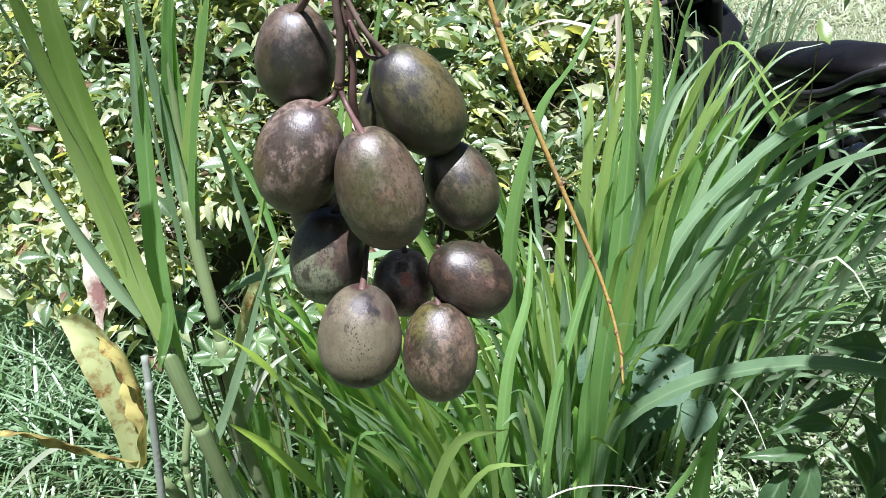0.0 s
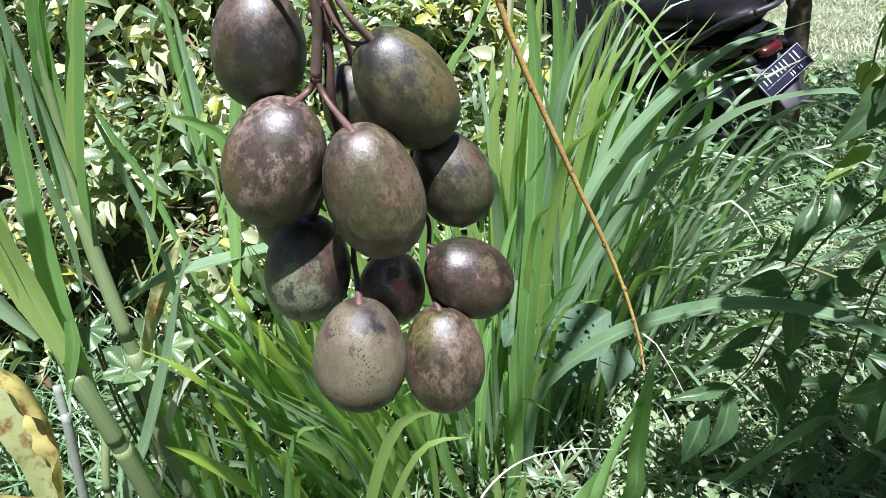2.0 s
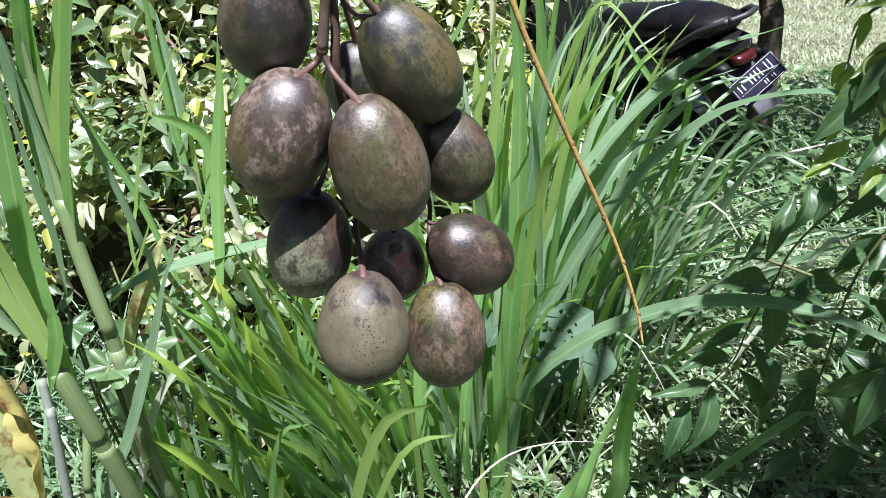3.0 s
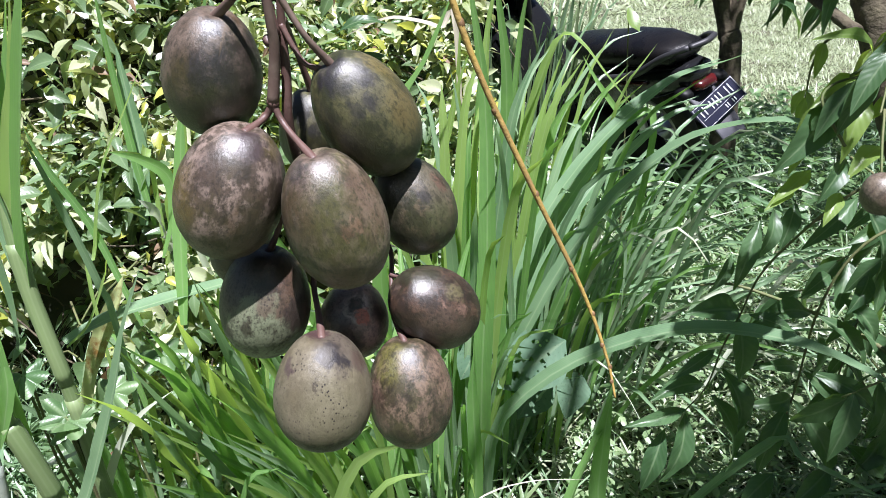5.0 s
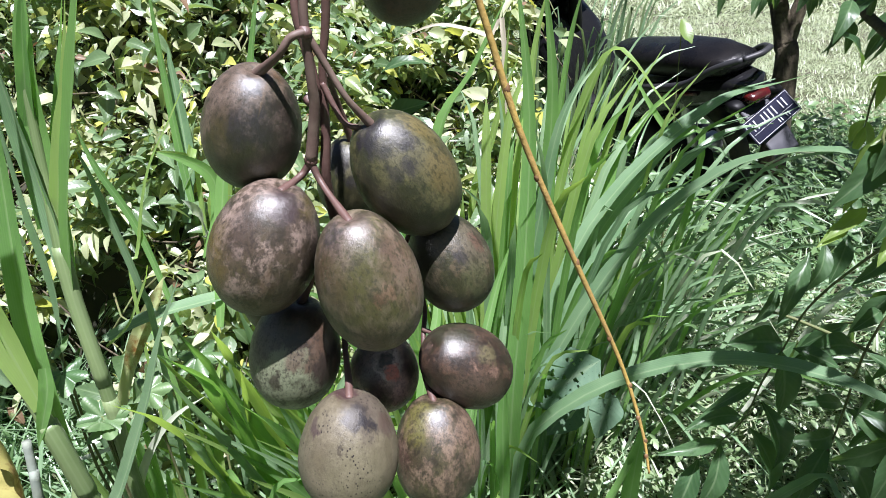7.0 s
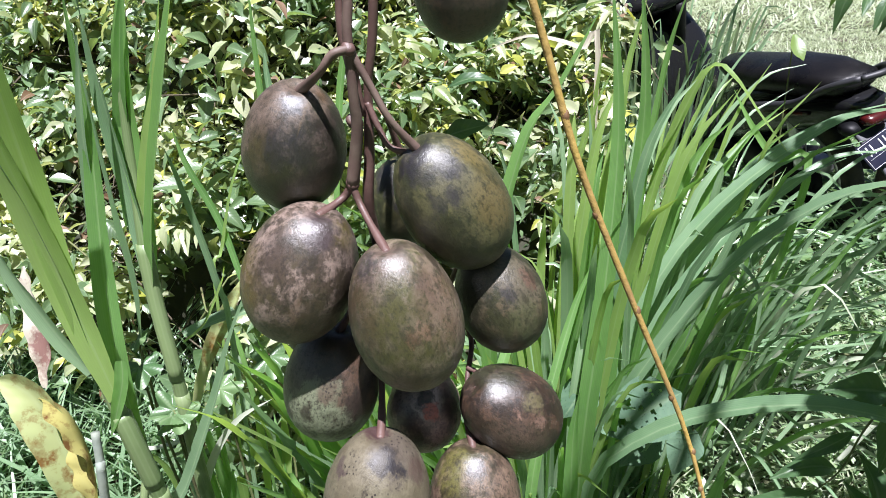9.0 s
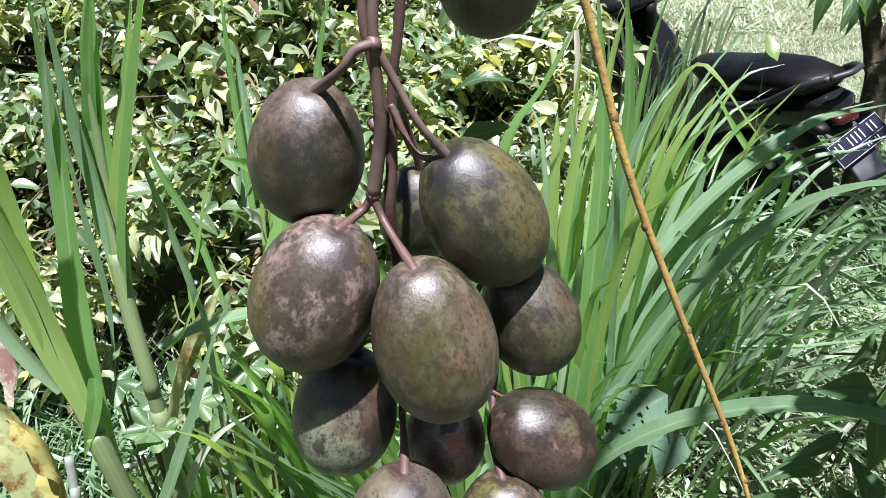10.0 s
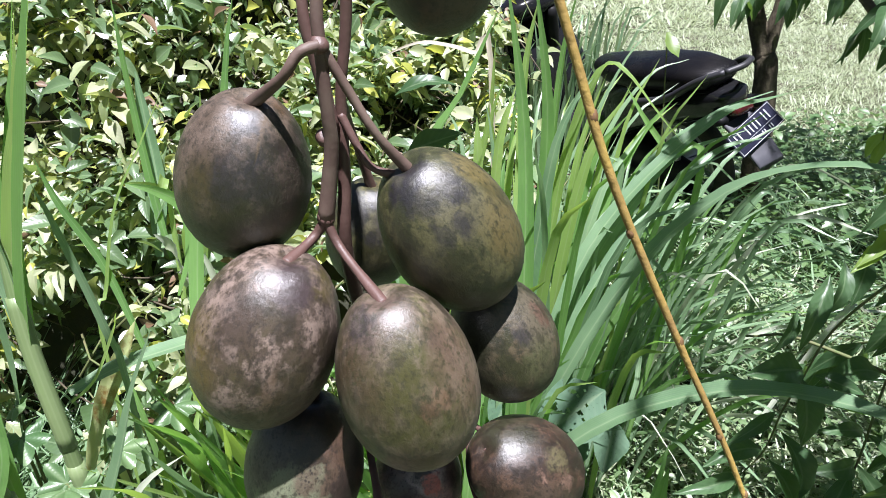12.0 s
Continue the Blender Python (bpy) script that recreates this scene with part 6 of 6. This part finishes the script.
single_leaf(fruit_tree, (0.491, 0.860, 1.232), (0.465, 0.830, 1.198), 0.019, LEAFLET)
side_luck = random.Random(31)
for k in range(16):
    a = Vector((side_luck.uniform(0.78, 1.0), side_luck.uniform(0.9, 1.3), side_luck.uniform(0.3, 1.2)))
    way = Vector((side_luck.uniform(-0.7, 0.6), side_luck.uniform(-1, 0.3), -0.3)).normalized()
    compound_leaf(fruit_tree, (tuple(a), tuple(a + way * 0.1), tuple(a + way * 0.2 + Vector((0, 0, -0.04)))), 3, side_luck.uniform(0.06, 0.095), 400 + k, 0.7)
crown_luck = random.Random(77)
# leaves out of view overhead, added to shade the corner under the tree
for k in range(26):
    a = Vector((crown_luck.uniform(0.62, 1.25), crown_luck.uniform(0.55, 1.6), crown_luck.uniform(1.35, 2.1)))
    way = Vector((crown_luck.uniform(-1, 1), crown_luck.uniform(-1, 1), -0.25)).normalized()
    compound_leaf(fruit_tree, (tuple(a), tuple(a + way * 0.12), tuple(a + way * 0.22 + Vector((0, 0, -0.03)))), 3, 0.12, 200 + k, 0.4)
for k in range(14):
    a = Vector((crown_luck.uniform(0.75, 1.2), crown_luck.uniform(0.75, 1.35), crown_luck.uniform(0.25, 0.85)))
    way = Vector((crown_luck.uniform(-1, 0.4), crown_luck.uniform(-1, 0.6), -0.25)).normalized()
    compound_leaf(fruit_tree, (tuple(a), tuple(a + way * 0.1), tuple(a + way * 0.2 + Vector((0, 0, -0.04)))), 3, 0.11, 300 + k, 0.7)
bpy.context.view_layer.update()
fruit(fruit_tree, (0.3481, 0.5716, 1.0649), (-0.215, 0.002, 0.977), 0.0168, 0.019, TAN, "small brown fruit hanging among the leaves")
link("stalk", tube_mesh("stalk", ((0.349, 0.577, 1.077), (0.369, 0.617, 1.122), (0.406, 0.670, 1.188), (0.45, 0.7, 1.9)), (0.0011, 0.0013), 14, 6), TWIG, fruit_tree)
single_leaf(bunch, (-0.105, 0.520, 1.233), (-0.072, 0.520, 1.237), 0.010, LEAFLET)
single_leaf(bunch, (-0.100, 0.460, 1.219), (-0.074, 0.460, 1.227), 0.012, LEAFLET)

forked_tree = thing("forked_tree", "slim dark tree forking low behind the scooter", "tree")
FOOT = (1.574, 3.289, 0.646)
link("trunk", tube_mesh("trunk", ((FOOT[0] + 0.03, FOOT[1], -0.05), FOOT, (1.562, 3.314, 0.750), (1.520, 3.360, 0.928), (1.474, 3.399, 1.127), (1.307, 3.455, 1.683)), (0.07, 0.052, 0.048, 0.04, 0.036, 0.03), 30, 14, 0.04, 6), BARK, forked_tree)
link("limb", tube_mesh("limb", ((1.565, 3.310, 0.737), (1.586, 3.318, 0.853), (1.618, 3.319, 1.003), (1.643, 3.319, 1.267), (1.623, 3.311, 1.662)), (0.042, 0.034, 0.031, 0.024), 20, 12, 0.06, 7), BARK, forked_tree)
for k in range(14):
    a = np.array((1.597, 3.231, 1.268)) + np.array((0.07 * k - 0.3, 0.05 * (k % 3), 0.03 * (k % 3)))
    compound_leaf(forked_tree, (a, a + np.array((0.03, -0.05, -0.1)), a + np.array((0.05, -0.08, -0.25))), 2, 0.14, 60 + k)


def shade_crown(tree, n, box, size, mat):
    """Leaf masses out of view, added overhead to block sun and sky."""
    form = leaf_form(5, 3, 1.0, 0.34, 0.42, 0.25, 0.3, 1.4)
    at_place = np.stack([rng.uniform(box[0], box[1], n), rng.uniform(box[2], box[3], n), rng.uniform(box[4], box[5], n)], 1)
    clump = np.array([noise.noise((p[0] * 2.2, p[1] * 2.2, p[2] * 2.2)) for p in at_place]) > -0.05
    low, high = np.array(box[0::2]), np.array(box[1::2])
    inside = (((at_place - (low + high) / 2) / ((high - low) / 2)) ** 2).sum(1) < rng.uniform(0.7, 1.35, n)
    at_place = at_place[clump & inside]
    n = len(at_place)
    fr = frames_from(rng.uniform(0, 6.283, n), rng.normal(-0.4, 0.4, n), rng.normal(0, 0.5, n))
    strew("foliage", form, at_place, fr, rng.uniform(0.6, 1.1, n) * size, mat, tree)["kind"] = "stuff"


# behind the camera, cuts the sky's fill; the other three cast shade
shade_crown(fruit_tree, 4200, (-1.5, 1.3, -1.8, -0.3, 1.75, 2.9), 0.1, LEAFLET)
shade_crown(fruit_tree, 2600, (1.0, 2.2, -0.4, 0.9, 1.9, 2.9), 0.1, LEAFLET)
shade_crown(fruit_tree, 3200, (0.42, 1.5, -0.02, 0.37, 1.9, 2.6), 0.1, LEAFLET)
shade_crown(forked_tree, 6000, (1.5, 3.1, 1.4, 3.4, 2.3, 3.3), 0.11, LEAFLET)
# unseen limb added to carry the leaf mass behind the camera
link("limb", tube_mesh("limb", ((0.52, 0.96, 2.2), (0.3, 0.2, 2.25), (0.1, -0.6, 2.2), (-0.4, -1.1, 2.2)), (0.018, 0.014, 0.01, 0.006), 20, 10, 0.06, 13), BARK, fruit_tree)


# ---- dying leaves, broad leaves, straw ----
dying_plant = thing("dying_plant", "yellow dying leaves with brown rot among the grass", "plant", place=(-0.7, 0.85, 0))
bpy.context.view_layer.update()
link("stem", tube_mesh("stem", ((-0.62, 0.9, -0.01), (-0.64, 0.85, 0.3), (-0.604, 0.718, 0.551)), (0.012, 0.01, 0.008), 12, 8), CANE, dying_plant)
blade(dying_plant, ((-0.645, 0.720, 0.567), (-0.642, 0.730, 0.657), (-0.659, 0.740, 0.740), (-0.689, 0.750, 0.790), (-0.734, 0.760, 0.805)), 0.062, -20, 10, DYING, 1, "leaf", 60, 0.4, 0.03, 0.5, 0.6)
blade(dying_plant, ((-0.609, 0.700, 0.600), (-0.605, 0.715, 0.672), (-0.616, 0.730, 0.721), (-0.641, 0.745, 0.767), (-0.684, 0.760, 0.782)), 0.046, 35, 60, ROTTEN, 4, "leaf", 60, 0.5, 0.16, 0.8, 0.6)
blade(dying_plant, ((-0.619, 0.700, 0.599), (-0.658, 0.680, 0.628), (-0.698, 0.660, 0.662), (-0.726, 0.640, 0.692), (-0.766, 0.620, 0.708)), 0.032, 40, 60, ROTTEN, 2, "leaf", 50, 0.5, 0.14, 0.4, 0.45)
blade(dying_plant, ((-0.731, 0.830, 0.737), (-0.730, 0.847, 0.801), (-0.739, 0.863, 0.862), (-0.750, 0.880, 0.908)), 0.036, 10, 10, SHRIVELLED, 3, "leaf", 40, 0.4, 0.1, 0.5, 0.5)
blade(dying_plant, ((-0.670, 1.050, 0.462), (-0.615, 1.067, 0.624), (-0.572, 1.083, 0.715), (-0.534, 1.100, 0.787)), 0.03, 15, -20, DYING, 6, "leaf", 70, 0.4, 0.12, 0.5, 0.5)
link("stub", tube_mesh("stub", ((-0.6, 0.6, -0.01), (-0.501, 0.607, 0.746), (-0.497, 0.613, 0.805), (-0.497, 0.620, 0.851)), (0.0055, 0.005, 0.0045), 20, 9, 0.015, 3), STUB, dying_plant, "grey broken dry cane")
blade(dying_plant, ((-0.550, 0.760, 0.843), (-0.552, 0.753, 0.814), (-0.564, 0.747, 0.776), (-0.577, 0.740, 0.737)), 0.018, 10, 20, GRASS, 7, "bract", 20, 0.7, 0.05, 0.5, 0.3)

broad_plant = thing("broad_leaved_plant", "broad pale green leaves with insect holes beside the grass", "plant", place=(0.2, 1.27, 0))
bpy.context.view_layer.update()
def holed_leaf(owner, base, tip, width, holes, seed):
    """A broad flat leaf from its stalk to its tip, eaten through in places."""
    rnd = random.Random(seed)
    a, b = np.array(base), np.array(tip)
    size = np.linalg.norm(b - a)
    d = unit(b - a)
    y = unit(np.cross((0.1, -0.75, 0.65), d))
    z = np.cross(d, y)
    v, f, u = leaf_form(40, 37, 1.0, 1.05 * width / size, 0.36, 0.06, 0.12, 1.8)
    v[:, 2] += 0.02 * np.sin(9 * v[:, 0] + seed) * np.cos(7 * v[:, 1])
    centres = [np.array((rnd.uniform(0.1, 0.85), rnd.uniform(-0.3, 0.3) * width / size)) for _ in range(holes)]
    reach = [rnd.uniform(0.014, 0.034) for _ in range(holes)]
    f = np.array([q for q in f if all(np.linalg.norm(v[q].mean(0)[:2] - c) > r for c, r in zip(centres, reach))])
    mesh = bpy.data.meshes.new("leaf")
    mesh.from_pydata([tuple(a + size * (p[0] * d + p[1] * y + p[2] * z)) for p in v], [], f.tolist())
    mesh.uv_layers.new().data.foreach_set("uv", u[f.ravel()].ravel())
    return link("leaf", mesh, BROAD, owner, "broad leaf full of insect holes")


holed_leaf(broad_plant, (0.262, 1.255, 0.478), (0.108, 1.200, 0.412), 0.125, 34, 3)
BROADS = (((0.251, 1.328, 0.339), (0.161, 1.266, 0.269), 0.1), ((0.313, 1.314, 0.344), (0.271, 1.260, 0.262), 0.08),
          ((0.100, 1.282, 0.476), (0.033, 1.242, 0.409), 0.08))
for k, (a, b, w) in enumerate(BROADS):
    middle = tuple((p + q) / 2 + d for p, q, d in zip(a, b, (0, 0, 0.01)))
    blade(broad_plant, (a, middle, b), w, 0, 10, BROAD, k, "leaf", 12, 0.25, 0.05, 0.15, 0.4)
    link("stem", tube_mesh("stem", ((a[0] * 0.5 + 0.1, 1.55, -0.01), (a[0], a[1] + 0.05, a[2] * 0.6), a), (0.004, 0.003), 10, 6), TWIG, broad_plant)

herb_plant = thing("herb_plant", "young weed with lobed bright green leaves", "plant", place=(-0.5, 0.88, 0))
bpy.context.view_layer.update()


def lobed_leaf(owner, base, tip, size, seed):
    """A leaf of five pointed lobes spread like a palm from its stalk."""
    rnd = random.Random(seed)
    a = np.array(base)
    d = unit(np.array(tip) - a)
    y = unit(np.cross((rnd.uniform(-0.2, 0.2), -0.6, 0.8), d))
    z = np.cross(d, y)
    verts, faces, uvs = [a], [], [(0.5, 0.0)]
    around, rings = 61, 5
    for r in range(1, rings + 1):
        for k in range(around):
            g = (k / (around - 1) - 0.5) * 1.72 * math.pi
            lobe = abs(math.cos(2.5 * g / 0.86)) ** 1.6
            reach = size * (0.6 + 0.4 * lobe) * (1.0 - 0.28 * abs(g) / 2.7) * (1 + 0.03 * math.sin(37 * g))
            q = r / rings
            verts.append(a + reach * q * (math.cos(g) * d + math.sin(g) * y) + z * size * (0.12 * q * (1 - q) + 0.1 * q * (lobe - 0.6) - 0.1 * q * q))
            uvs.append((0.5 + 0.5 * q * math.sin(g), q))
    for k in range(around - 1):
        faces.append((0, 1 + k, 2 + k))
        for r in range(rings - 1):
            o = 1 + r * around + k
            faces.append((o, o + around, o + around + 1, o + 1))
    mesh = bpy.data.meshes.new("leaf")
    mesh.from_pydata([tuple(p) for p in verts], [], faces)
    mesh.uv_layers.new().data.foreach_set("uv", np.array([uvs[i] for face in faces for i in face]).ravel())
    return link("leaf", mesh, HERB, owner)


HERB_LEAVES = (((-0.548, 0.839, 0.705), (-0.570, 0.845, 0.731), 0.045), ((-0.545, 0.838, 0.701), (-0.507, 0.843, 0.716), 0.05), ((-0.545, 0.835, 0.698), (-0.505, 0.785, 0.694), 0.05),
               ((-0.548, 0.834, 0.699), (-0.556, 0.787, 0.717), 0.045), ((-0.533, 0.950, 0.661), (-0.482, 0.956, 0.672), 0.05), ((-0.594, 0.855, 0.767), (-0.566, 0.801, 0.743), 0.05),
               ((-0.482, 1.041, 0.666), (-0.446, 0.971, 0.636), 0.06), ((-0.600, 0.873, 0.801), (-0.557, 0.843, 0.817), 0.03))
for k, (a, b, w) in enumerate(HERB_LEAVES):
    middle = tuple((p + q) / 2 + d for p, q, d in zip(a, b, (0, 0, 0.008)))
    lobed_leaf(herb_plant, a, b, 0.8 * w, k)
    link("stem", tube_mesh("stem", ((-0.5 + 0.01 * k, 0.92, -0.01), (a[0], a[1] + 0.04, a[2] * 0.6), a), (0.003, 0.002), 10, 5), TWIG, herb_plant)

straw = thing("dry_straw", "thin arching dry grass straw", "grass", place=(0.1, 0.75, 0))
bpy.context.view_layer.update()
blade(straw, ((0.02, 0.78, -0.01), (-0.116, 0.475, 0.417), (-0.098, 0.555, 0.484), (-0.077, 0.621, 0.553), (-0.046, 0.665, 0.603), (0.006, 0.693, 0.632), (0.072, 0.698, 0.645), (0.140, 0.686, 0.650)), 0.0032, 20, 30, STRAW, 1, "stalk", 30)

sapling = thing("sapling", "thin upright sapling with one yellow-green leaf", "plant", place=(0.75, 2.3, 0))
bpy.context.view_layer.update()
TOP = (0.695, 2.246, 1.023)
link("stem", tube_mesh("stem", ((TOP[0] + 0.05, TOP[1] + 0.05, -0.01), (TOP[0] + 0.03, TOP[1] + 0.03, 0.5), TOP), (0.004, 0.002), 12, 6), TWIG, sapling)
blade(sapling, (TOP, (0.702, 2.217, 0.987), (0.716, 2.196, 0.955)), 0.04, 0, 10, LEAFLET_SUN, 2, "leaf", 9, 0.2, 0.04, 0.2, 0.45)
